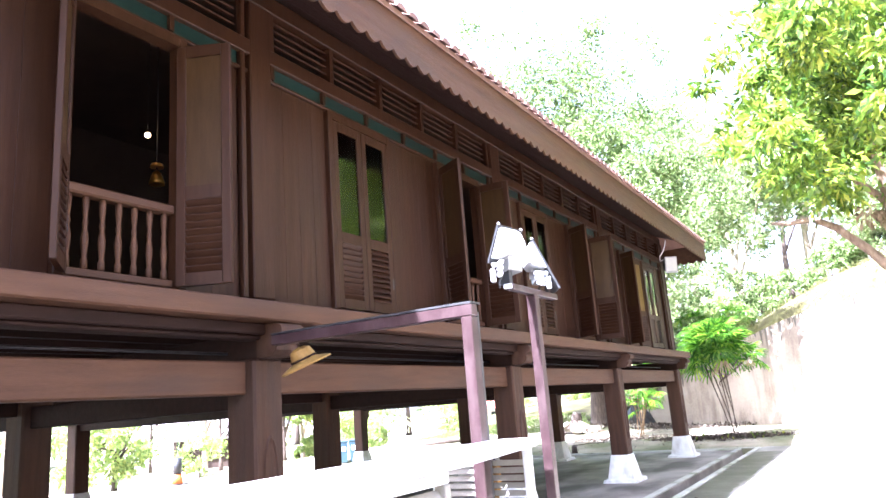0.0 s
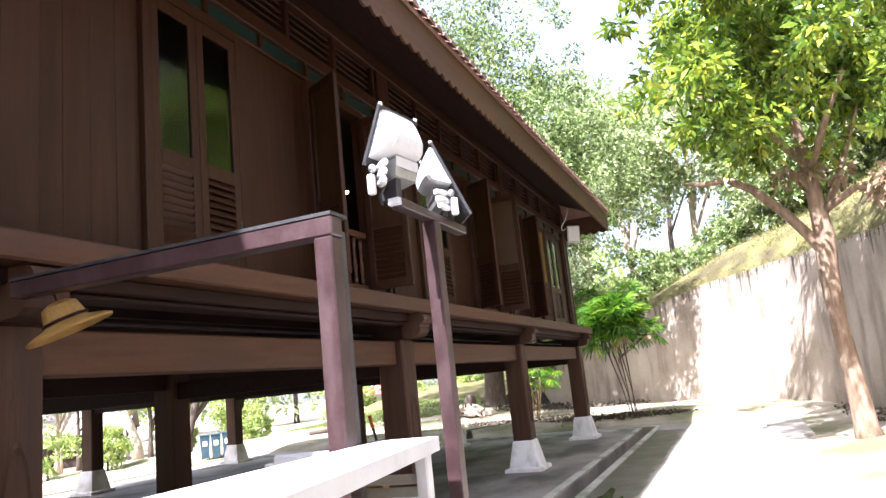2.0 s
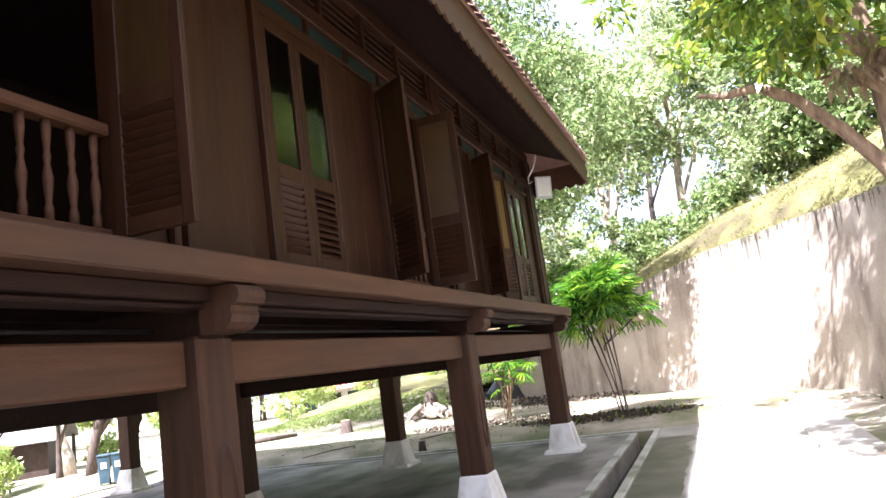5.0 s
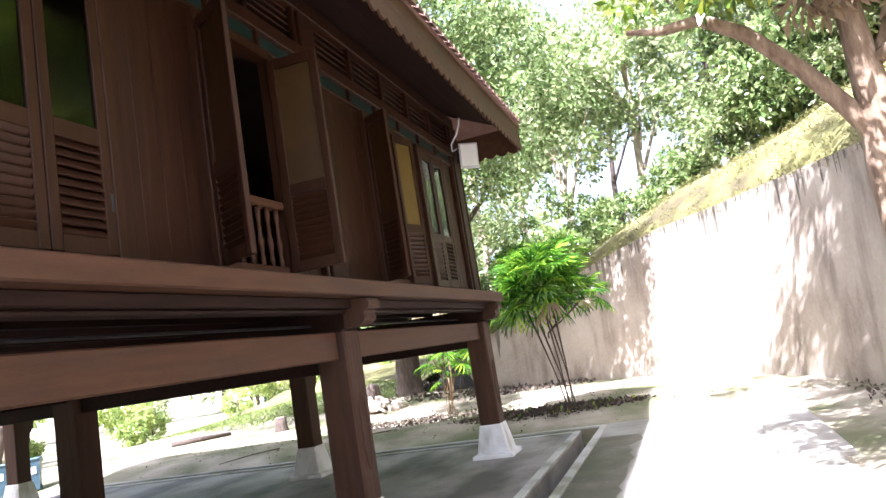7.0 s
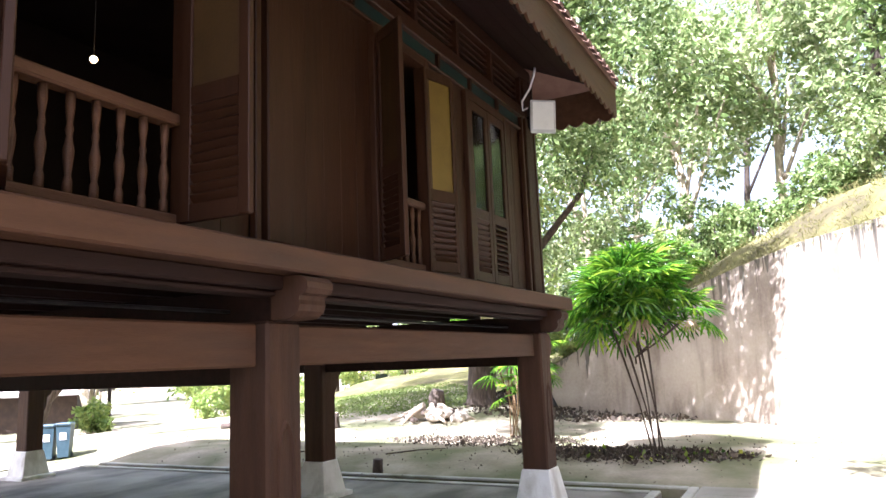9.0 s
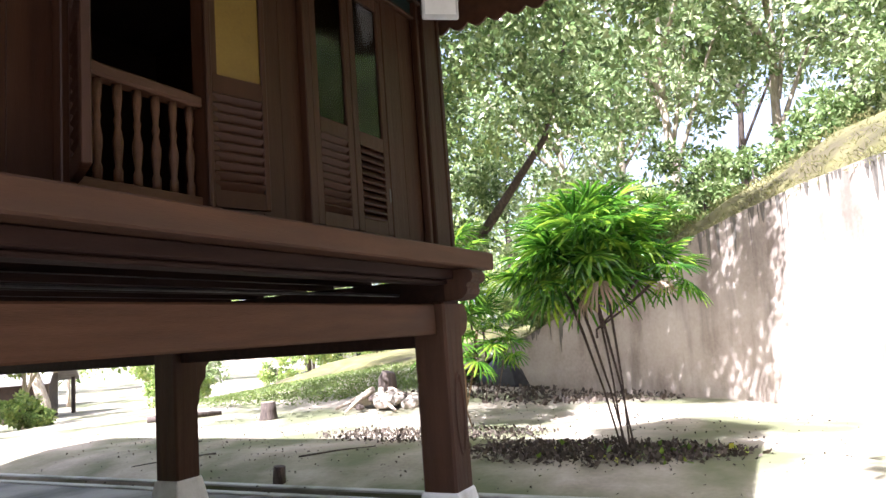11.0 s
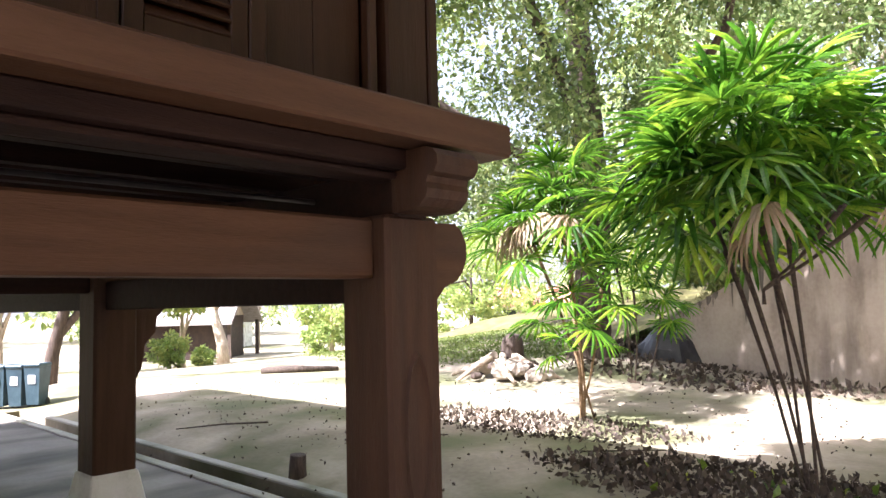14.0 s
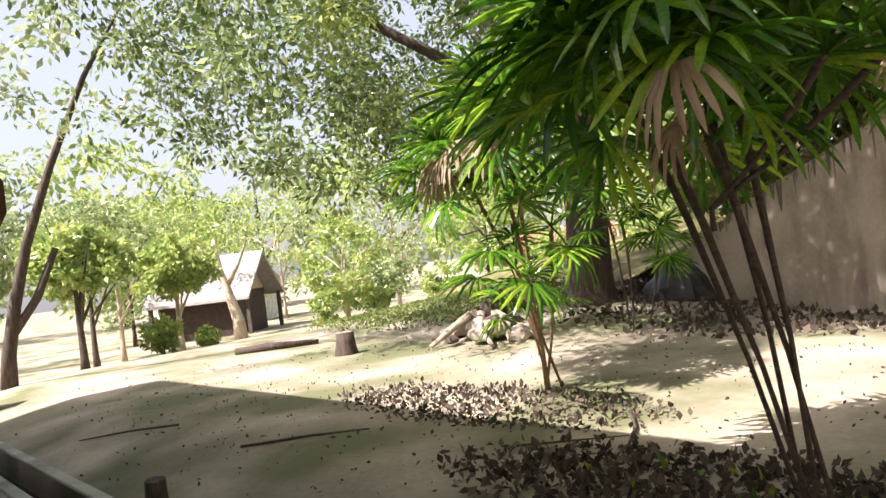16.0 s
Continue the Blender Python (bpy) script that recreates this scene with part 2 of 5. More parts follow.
THATCH = mat("grey_shingle_roof", [(0.243, 0.2106, 0.2009), (0.3402, 0.3078, 0.3013), (0.4212, 0.3888, 0.385)], 4, 0.9, 0.5, (1, 1, 4))
# hut timber darkened to carry the shade under the pavilion roof
WOODHUT = mat("shade_darkened_hut_timber", [(0.02, 0.010, 0.008), (0.035, 0.018, 0.013), (0.055, 0.03, 0.02)], 4, 0.7, 0.3)
RUBBLE = mat("grey_rubble", [(0.2, 0.17, 0.14), (0.34, 0.29, 0.24), (0.48, 0.42, 0.36)], 5, 0.95, 0.8)
PUDDLE = mat("shallow_puddle_water", [(0.035, 0.035, 0.025), (0.05, 0.05, 0.035), (0.07, 0.065, 0.05)], 2, 0.05, 0.02)
STICKER = mat("blue_sticker_print", [(0.02, 0.2, 0.4), (0.04, 0.32, 0.55), (0.1, 0.45, 0.65)], 8, 0.4, 0)
WHITEPLASTIC = mat("white_plastic", [(0.7, 0.7, 0.7), (0.78, 0.78, 0.78), (0.82, 0.82, 0.82)], 8, 0.4, 0.02)
REDPAINT = mat("faded_red_paint", [(0.4, 0.08, 0.06), (0.5, 0.13, 0.1), (0.56, 0.2, 0.16)], 5, 0.6, 0.1)

GLASS = bpy.data.materials.new("dark_window_glass")
GLASS.use_nodes = True
gb = GLASS.node_tree.nodes["Principled BSDF"]
gb.inputs["Base Color"].default_value = (0.3, 0.31, 0.31, 1)
gb.inputs["Roughness"].default_value = 0.1
gb.inputs["Specular IOR Level"].default_value = 0.3
gb.inputs["Transmission Weight"].default_value = 1.0
LAMPGLOW = bpy.data.materials.new("warm_bulb")
LAMPGLOW.use_nodes = True
lb = LAMPGLOW.node_tree.nodes["Principled BSDF"]
lb.inputs["Emission Color"].default_value = (1.0, 0.6, 0.24, 1)
lb.inputs["Emission Strength"].default_value = 4.0


# ---- building helpers ----
def link(ob, parent):
    ob.parent = parent
    return ob


def mesh_of(name, bm, material):
    bmesh.ops.recalc_face_normals(bm, faces=bm.faces)
    me = bpy.data.meshes.new(name)
    bm.to_mesh(me)
    bm.free()
    for m in material if isinstance(material, tuple) else (material,):
        me.materials.append(m)
    return me


def part(name, bm, material, parent, label=""):
    """Links a bmesh, or a ready mesh, as one mesh object under a thing or a part."""
    me = mesh_of(name, bm, material) if isinstance(bm, bmesh.types.BMesh) else bm
    ob = new(name, me)
    if parent:
        link(ob, parent)
    return tagged(ob, label)


def raw(name, verts, faces, material):
    me = bpy.data.meshes.new(name)
    me.from_pydata([tuple(v) for v in verts], [], [tuple(f) for f in faces])
    me.materials.append(material)
    return me


def thing(name, label, category, at=(0, 0, 0), group="", kind=""):
    ob = new(name)
    ob.location = at
    ob.empty_display_size = 0.1
    return tagged(ob, label, category, group, kind)


def box(bm, x0, x1, y0, y1, z0, z1, bevel=0.0):
    vs = bmesh.ops.create_cube(bm, size=1)["verts"]
    for v in vs:
        v.co = Vector((x0 + (v.co.x + 0.5) * (x1 - x0), y0 + (v.co.y + 0.5) * (y1 - y0), z0 + (v.co.z + 0.5) * (z1 - z0)))
    if bevel:
        es = list({e for v in vs for e in v.link_edges})
        bmesh.ops.bevel(bm, geom=es, offset=bevel, segments=1, affect="EDGES")
    return bm


def boxed(x0, x1, y0, y1, z0, z1, bevel=0.0):
    return box(bmesh.new(), x0, x1, y0, y1, z0, z1, bevel)


def tube(bm, points, radii, sides=8):
    """A tapered tube through points."""
    rings = []
    pts = [Vector(p) for p in points]
    for k, p in enumerate(pts):
        d = (pts[min(k + 1, len(pts) - 1)] - pts[max(k - 1, 0)]).normalized()
        a = d.orthogonal().normalized() if k == 0 else (a - d * a.dot(d)).normalized()
        b = d.cross(a)
        r = radii[k] if isinstance(radii, (list, tuple)) else radii
        rings.append([bm.verts.new(p + r * (math.cos(s * math.tau / sides) * a + math.sin(s * math.tau / sides) * b)) for s in range(sides)])
    for k in range(len(rings) - 1):
        for s in range(sides):
            f = bm.faces.new((rings[k][s], rings[k][(s + 1) % sides], rings[k + 1][(s + 1) % sides], rings[k + 1][s]))
            f.smooth = True
    bm.faces.new(rings[0][::-1])
    bm.faces.new(rings[-1])
    return bm


def extrude_profile(bm, outline, axis, a, b):
    """A closed outline, pulled along an axis from a to b. The outline's two coordinates are the other axes, in order."""
    def place(p, q):
        c = list(p)
        c.insert("xyz".index(axis), q)
        return bm.verts.new(c)
    lo, hi = [place(p, a) for p in outline], [place(p, b) for p in outline]
    n = len(outline)
    for k in range(n):
        bm.faces.new((lo[k], lo[(k + 1) % n], hi[(k + 1) % n], hi[k]))
    bm.faces.new(lo[::-1])
    bm.faces.new(hi)
    return bm


def smoothstep(a, b, v):
    v = min(1.0, max(0.0, (v - a) / (b - a)))
    return v * v * (3 - 2 * v)


rng = np.random.default_rng(7)


# ---- ground ----
def ground_z(x, y):
    rise = 0.17 * smoothstep(18.9, 20.2, y) + 0.10 * smoothstep(0.1, 1.2, x) * (1 - smoothstep(18.9, 20.2, y))
    rise += 0.16 * math.exp(-((x + 9.6) ** 2 + (y - 26.0) ** 2) / 3.0)
    rise += 0.9 * smoothstep(24, 36, y) * smoothstep(-22, -12, x) * (1 - smoothstep(-9, -6, x))
    rise -= 1.2 * smoothstep(16, 34, -x)
    n = noise.noise(Vector((x * 0.5, y * 0.5, 0))) * 0.03 + noise.noise(Vector((x * 1.7, y * 1.7, 3))) * 0.012
    if y > 19.0 or x > 0.1 or x < -15.3:
        rise += n
    return rise


HX0, HX1, HY0, HY1 = -15.0, -2.83, -9.0, 18.86


def axis_lines(lo, hi, step, extra):
    far = [8, 18, 40, 90, 200, 400]
    vals = [lo - f for f in reversed(far)] + list(np.arange(lo, hi + 1e-6, step)) + [hi + f for f in far]
    return sorted(set([round(float(v), 4) for v in vals] + extra))


gx = axis_lines(-30, 12, 0.6, [HX0, HX0 + 0.004, HX1, HX1 - 0.004, 0.0, 0.02])
gy = axis_lines(-14, 40, 0.6, [HY0, HY0 + 0.004, HY1, HY1 - 0.004])
gv, gf = [], []
for y in gy:
    for x in gx:
        inside = HX0 < x < HX1 and HY0 < y < HY1
        gv.append((x, y, -0.32 if inside else ground_z(x, y)))
nx = len(gx)
for j in range(len(gy) - 1):
    for i in range(nx - 1):
        gf.append((j * nx + i, j * nx + i + 1, (j + 1) * nx + i + 1, (j + 1) * nx + i))
ground = part("ground", raw("ground", gv, gf, SOIL), SOIL, None)
tagged(ground, "sandy earth with worn patches of thin grass", "ground", kind="structure")

# slab under the house, with the drain round it, its outer kerb and the paving beyond
slab = part("floor", boxed(-14.8, -3.10, -8.8, 18.58, -0.3, 0.004, 0.012), CONCRETE, None)
tagged(slab, "stained grey concrete slab under the stilt house", "floor", kind="structure")
bm = boxed(-3.10, HX1, -8.8, 18.86, -0.33, -0.26)
box(bm, -14.8, HX1, 18.58, 18.86, -0.33, -0.262)
tagged(part("drain_bed", bm, WET, None), "wet dark bed of an open concrete drain", "drain", kind="structure")
bm = boxed(-2.83, -2.72, -8.8, 18.98, -0.3, 0.022, 0.01)
box(bm, -14.8, -2.832, 18.86, 18.97, -0.3, 0.018 + 0.01, 0.01)
tagged(part("kerb", bm, KERB, None), "pale mossy concrete kerb along the open drain", "kerb", kind="structure")
bm = boxed(-3.22, -3.102, -8.8, 18.57, 0.0, 0.03, 0.01)
box(bm, -14.8, -3.224, 18.46, 18.575, 0.0, 0.03, 0.01)
tagged(part("slab_edge", bm, KERB, None), "pale raised concrete edge of the house slab", "kerb", kind="structure")
pave = part("pavement", boxed(-2.718, 0.0, -9.0, 21.3, -0.2, 0.008, 0.01), PAVING, None)
tagged(pave, "pale sunlit concrete paving beside the drain", "pavement", kind="structure")
for k in range(11):
    y0 = -8.95 + k * 2.75
    part("paving_slab", boxed(-2.70, -1.36, y0, y0 + 2.735, 0.0, 0.0135, 0.004), PAVING, pave)
    part("paving_slab", boxed(-1.345, -0.02, y0, y0 + 2.735, 0.0, 0.013, 0.004), PAVING, pave)
# added raised strip that stands in for a sunlit patch of the paving
strip = part("sun_patch_strip", boxed(-0.55, 0.12, 14.9, 20.4, -0.05, 0.06, 0.015), PAVING, None)
tagged(strip, "added pale concrete strip standing in for a sunlit patch of paving", "path", kind="structure")
dv, df = [], []
for k in range(91):
    y = 1.5 + k * 0.18
    edge = -2.12 + 0.14 * noise.noise(Vector((y * 0.7, 2, 0))) + 0.1 * noise.noise(Vector((y * 2.3, 5, 0))) + 0.05 * noise.noise(Vector((y * 6, 9, 0)))
    dv += [(-2.695, y, 0.0147), ((edge - 2.695) / 2, y, 0.0147), (edge, y, 0.0147)]
    if k:
        df += [(3 * k - 3, 3 * k - 2, 3 * k + 1, 3 * k), (3 * k - 2, 3 * k - 1, 3 * k + 2, 3 * k + 1)]
tagged(part("damp_stain", raw("damp_stain", dv, df, DAMP), DAMP, None), "dark damp stain on the paving along the drain", "stain", kind="structure")
pv, pf = [(-2.32, 7.4, 0.016)], []
for k in range(72):
    a = k * math.tau / 72
    r = 1 + 0.13 * math.sin(3 * a + 1) + 0.1 * math.sin(7 * a) + 0.07 * math.sin(13 * a + 2) + 0.04 * math.sin(29 * a)
    pv.append((max(-2.69, -2.33 + 0.33 * r * math.cos(a)), 7.4 + 2.9 * r * math.sin(a), 0.016))
    pf.append((0, 1 + k, 1 + (k + 1) % 72))
tagged(part("puddle", raw("puddle", pv, pf, PUDDLE), PUDDLE, None), "shallow still puddle on the paving by the drain", "puddle", kind="structure")

# ---- retaining wall and the bank above it ----
WALL_LINE = [(-8.2, 28.3), (-6.6, 27.8), (-5.2, 27.3), (-4.0, 26.6), (-2.6, 25.6), (-1.4, 24.3), (-0.3, 22.7), (0.6, 20.9), (1.25, 19.1), (1.85, 16.9), (2.5, 13.5), (3.2, 8.5), (3.8, 2.0), (4.3, -6.0), (4.6, -14.0)]
WALL_TOP = [1.2, 1.95, 2.45, 3.0, 3.4, 3.62, 3.66, 3.66, 3.6, 3.5, 3.42, 3.4, 3.4, 3.4, 3.4]


def wall_normals():
    out = []
    for k in range(len(WALL_LINE)):
        a, b = Vector(WALL_LINE[max(k - 1, 0)]), Vector(WALL_LINE[min(k + 1, len(WALL_LINE) - 1)])
        d = (b - a).normalized()
        out.append(Vector((-d.y, d.x)))
    return out


NORM = wall_normals()
wv, wf = [], []
for (x, y), top, nrm in zip(WALL_LINE, WALL_TOP, NORM):
    for off, z in ((0, -0.3), (0.06, top), (0.32, top + 0.01), (0.4, -0.3)):
        wv.append((x + nrm.x * off, y + nrm.y * off, z))
for k in range(len(WALL_LINE) - 1):
    for c in range(3):
        wf.append((k * 4 + c, (k + 1) * 4 + c, (k + 1) * 4 + c + 1, k * 4 + c + 1))
wf += [(0, 1, 2, 3)]
tagged(part("retaining_wall", raw("retaining_wall", wv, wf, RENDER), RENDER, None), "tall curved cement retaining wall with dark streaks", "wall", kind="structure")
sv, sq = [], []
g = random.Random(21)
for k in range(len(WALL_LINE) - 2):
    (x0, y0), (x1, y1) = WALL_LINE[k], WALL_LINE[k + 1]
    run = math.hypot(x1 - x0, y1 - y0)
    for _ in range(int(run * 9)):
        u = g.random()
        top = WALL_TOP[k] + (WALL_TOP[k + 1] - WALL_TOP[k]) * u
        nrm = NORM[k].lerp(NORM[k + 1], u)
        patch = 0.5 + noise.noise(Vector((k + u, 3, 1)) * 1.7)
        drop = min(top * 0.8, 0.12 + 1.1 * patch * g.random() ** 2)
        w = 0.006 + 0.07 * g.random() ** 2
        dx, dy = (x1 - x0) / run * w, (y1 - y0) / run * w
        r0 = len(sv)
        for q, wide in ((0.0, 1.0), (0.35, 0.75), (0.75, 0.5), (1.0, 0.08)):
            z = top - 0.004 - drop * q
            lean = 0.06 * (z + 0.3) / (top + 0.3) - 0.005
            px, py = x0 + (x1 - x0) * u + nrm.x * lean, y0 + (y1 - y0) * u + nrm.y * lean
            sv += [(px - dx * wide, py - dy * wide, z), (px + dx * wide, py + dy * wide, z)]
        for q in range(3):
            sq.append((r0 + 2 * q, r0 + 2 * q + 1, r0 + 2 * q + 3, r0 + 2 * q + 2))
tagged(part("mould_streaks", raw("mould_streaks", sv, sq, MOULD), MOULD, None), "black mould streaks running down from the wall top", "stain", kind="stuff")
bv, bf = [], []
OFFS = [0.2, 0.32, 0.6, 1.0, 1.5, 2.0, 2.6, 3.3, 4.2, 5.2, 6.5, 8, 11, 18, 40]
BL = [(-19.0, 31.5, 0.2), (-15.0, 30.8, 0.35), (-12.0, 30.2, 0.4), (-10.0, 29.1, 0.7)] + [(x, y, t) for (x, y), t in zip(WALL_LINE, WALL_TOP)]
BN = [NORM[0]] * 4 + NORM


def bank_rise(i, off):
    """Height of the bank over the wall top, at a place along the wall and a distance behind it."""
    steep = 0.4 + 0.45 * smoothstep(4.5, 8.5, i) + 0.3 * smoothstep(8.5, 12.0, i)
    return steep * float(np.interp(off, [0.2, 0.4, 0.8, 1.4, 2.0, 3.0, 4.2, 6.5, 11, 18, 40], [-0.03, 0.3, 0.72, 1.08, 1.38, 1.82, 2.25, 2.9, 3.9, 5.4, 9.0]))


def bank_point(i, off):
    """A point on the bank's surface."""
    k = min(int(i), len(BL) - 2)
    u = i - k
    (x0, y0, t0), (x1, y1, t1) = BL[k], BL[k + 1]
    nrm = BN[k].lerp(BN[k + 1], u)
    px, py = x0 + (x1 - x0) * u + nrm.x * off, y0 + (y1 - y0) * u + nrm.y * off
    bump = 0.16 * noise.noise(Vector((px * 0.8, py * 0.8, 5))) * smoothstep(0.2, 1.2, off) + 0.05 * noise.noise(Vector((px * 3, py * 3, 8)))
    return Vector((px, py, max(t0 + (t1 - t0) * u + bank_rise(i, off) + bump, -0.2)))


BSTEP = 6
BROWS = (len(BL) - 1) * BSTEP + 1
for r in range(BROWS):
    bv += [bank_point(r / BSTEP, off) for off in OFFS]
m = len(OFFS)
for k in range(BROWS - 1):
    for c in range(m - 1):
        bf.append((k * m + c, (k + 1) * m + c, (k + 1) * m + c + 1, k * m + c + 1))
me = raw("bank", bv, bf, BANKSOIL)
me.polygons.foreach_set("use_smooth", [True] * len(me.polygons))
bank = tagged(part("grass_bank", me, BANKSOIL, None), "steep bank of dry grass above the retaining wall", "bank", kind="structure")

# ---- stilt house ----
house = thing("stilt_house", "long dark brown timber house raised on posts with white footings", "house", (-8.4, 6.0, 0))
FX = -4.10                                     # face of the front wall
POST_Y = [-9.5, -5.05, -0.6, 3.85, 8.27, 12.6, 17.1]
ROW_X = [-4.29, -7.35, -13.55]                  # inner faces of the rows of posts
EAVE_X, EAVE_Y = -3.06, 17.8
WALL_END = 17.42


def hpart(name, bm, material, label="", parent=None):
    ob = part(name, bm, material, None, label)
    ob.parent = parent or house
    ob.matrix_parent_inverse = Matrix.Translation((-house.location) if parent is None else (0, 0, 0))
    if parent is not None:
        ob.matrix_parent_inverse = Matrix.Identity(4)
    return ob


def footing_mesh():
    bm = bmesh.new()
    rings = []
    for r, z in ((0.30, 0.0), (0.295, 0.05), (0.235, 0.07), (0.165, 0.44), (0.15, 0.46)):
        rings.append([bm.verts.new((sx * r, sy * r, z)) for sx, sy in ((-1, -1), (1, -1), (1, 1), (-1, 1))])
    for a, b in zip(rings, rings[1:]):
        for s in range(4):
            bm.faces.new((a[s], a[(s + 1) % 4], b[(s + 1) % 4], b[s]))
    bm.faces.new(rings[-1])
    bmesh.ops.bevel(bm, geom=[e for e in bm.edges if abs(e.verts[0].co.z - e.verts[1].co.z) > 0.2], offset=0.012, segments=1, affect="EDGES")
    return mesh_of("footing", bm, PLASTER)


def post_mesh(height, carved):
    bm = boxed(-0.15, 0.15, -0.15, 0.15, 0.0, height, 0.018)
    if carved:
        ring = []
        for k in range(20):
            a = k * math.tau / 20
            ring.append((0.075 * math.cos(a), 0.62 + 0.34 * math.sin(a)))
        for k in range(20):
            (a0, b0), (a1, b1) = ring[k], ring[(k + 1) % 20]
            q = [bm.verts.new((x, y * s, 0.62 + (z - 0.62) * s)) for x, y, z, s in ((0.151, a0, b0, 1), (0.151, a1, b1, 1), (0.163, a1, b1, 0.93), (0.163, a0, b0, 0.93))]
            bm.faces.new(q)
            w = [bm.verts.new((x, y * s, 0.62 + (z - 0.62) * s)) for x, y, z, s in ((0.163, a0, b0, 0.93), (0.163, a1, b1, 0.93), (0.151, a1, b1, 0.84), (0.151, a0, b0, 0.84))]
            bm.faces.new(w)
    return mesh_of("post", bm, POSTWOOD)


FOOT, FRONT_POST, INNER_POST = footing_mesh(), post_mesh(1.52, True), post_mesh(1.62, False)
for row, x in enumerate(ROW_X):
    for y in POST_Y:
        p = hpart("post", FRONT_POST if row == 0 else INNER_POST, POSTWOOD)
        p.location = (x + 0.15, y + 0.15, 0.44)
        f = part("footing", FOOT, PLASTER, p, "tapered white-painted footing")
        f.location = (0, 0, -0.436)

# long beams between the posts, and the cross beams under the floor
for row, x in enumerate(ROW_X):
    for k in range(len(POST_Y) - 1):
        z0 = 1.70 if row == 0 else 1.72
        # inner rows use the shade-darkened copy of the front beam's timber
        hpart("beam", boxed(x + 0.06, x + 0.225, POST_Y[k] + 0.302, POST_Y[k + 1] - 0.002, z0, 1.945, 0.012), BEAM if row == 0 else SHADEWOOD)
    end = [(17.402, 1.945), (17.58, 1.95), (17.62, 1.92), (17.65, 1.86), (17.65, 1.79), (17.62, 1.73), (17.58, 1.69), (17.50, 1.66), (17.402, 1.56)]
    hpart("beam_end", extrude_profile(bmesh.new(), end, "x", x + 0.05, x + 0.235), BEAM, "carved rounded beam end")
for y in POST_Y:
    prof = [(-3.99, 2.205), (-3.79, 2.205), (-3.752, 2.192), (-3.73, 2.165), (-3.728, 2.13), (-3.748, 2.10), (-3.782, 2.09), (-3.79, 2.065), (-3.782, 2.04), (-3.795, 2.005), (-3.83, 1.975), (-3.87, 1.963), (-3.99, 1.962)]
    bm = extrude_profile(bmesh.new(), prof, "y", y + 0.03, y + 0.27)
    hpart("bracket", bm, POSTWOOD, "carved bracket under the ledge")
    hpart("cross_beam", boxed(-13.4, -3.992, y + 0.06, y + 0.24, 1.95, 2.16, 0.01), SHADEWOOD)
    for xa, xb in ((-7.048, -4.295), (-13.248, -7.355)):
        hpart("tie_beam", boxed(xa, xb, y + 0.07, y + 0.23, 1.60, 1.80, 0.01), SHADEWOOD)
corbel = [(17.402, 1.70), (17.66, 1.70), (17.65, 1.62), (17.57, 1.54), (17.56, 1.43), (17.48, 1.34), (17.46, 1.18), (17.402, 1.06)]
for x in ROW_X[1:]:
    hpart("corbel", extrude_profile(bmesh.new(), corbel, "x", x + 0.06, x + 0.24), POSTWOOD, "carved corbel on the post")

# floor joists and floor boards
for k in range(23):
    x = -13.3 + k * 0.42
    if x < -4.15:
        hpart("joist", boxed(x, x + 0.07, -9.4, 17.36, 2.162, 2.28), SHADEWOOD)
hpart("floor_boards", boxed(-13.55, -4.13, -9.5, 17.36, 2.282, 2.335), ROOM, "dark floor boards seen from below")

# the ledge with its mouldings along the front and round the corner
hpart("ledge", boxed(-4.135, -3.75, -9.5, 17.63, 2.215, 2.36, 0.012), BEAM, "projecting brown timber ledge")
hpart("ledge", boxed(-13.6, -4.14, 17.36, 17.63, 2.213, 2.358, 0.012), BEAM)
# mouldings are coloured dark to stand for the shadow below the ledge
hpart("moulding", boxed(-4.12, -3.90, -9.5, 17.36, 2.13, 2.213, 0.01), SHADEWOOD)
hpart("moulding", boxed(-4.12, -3.955, -9.5, 17.34, 2.098, 2.128, 0.01), SHADEWOOD)
hpart("conduit", tube(bmesh.new(), [(-4.34, -9.4, 2.035), (-4.34, 4.0, 2.03), (-4.34, 17.0, 2.035)], 0.011, 8), DARKSTEEL, "thin grey conduit under the ledge")

# wall frame: sills, rails, pilasters
for z0, z1, x1 in ((2.362, 2.43, -4.055), (4.345, 4.375, -4.06), (4.50, 4.635, -4.035), (5.0, 5.16, -4.03)):
    hpart("rail", boxed(-4.20, x1, -9.4, WALL_END, z0, z1, 0.008), SHUTTER)
for y in POST_Y[1:]:
    hpart("pilaster", boxed(-4.19, -4.03, y + 0.06, y + 0.30, 2.43, 5.0, 0.01), BOARD)
    hpart("cover_strip", boxed(-4.10, -4.045, y - 0.03, y + 0.02, 2.43, 5.0, 0.008), SHUTTER)


def board_run(y0, y1):
    n = max(1, round((y1 - y0) / 0.21))
    w = (y1 - y0) / n
    for k in range(n):
        d = random.uniform(-0.0012, 0.0012)
        ob = hpart("board", BOARD_MESH, BOARD)
        ob.location = (FX + d, y0 + w * (k + 0.5), 3.39)
        ob.scale = (1, (w - 0.0025) / 0.2, 1)


BOARD_MESH = mesh_of("board", boxed(-0.03, 0, -0.1, 0.1, -0.955, 0.955, 0.0015), BOARD)
SLAT = mesh_of("slat", boxed(-0.008, 0.008, -0.5, 0.5, -0.03, 0.03, 0.003), SHUTTER)
LOUVRE = mesh_of("louvre", boxed(-0.007, 0.007, -0.5, 0.5, -0.03, 0.03, 0.003), SHUTTER)


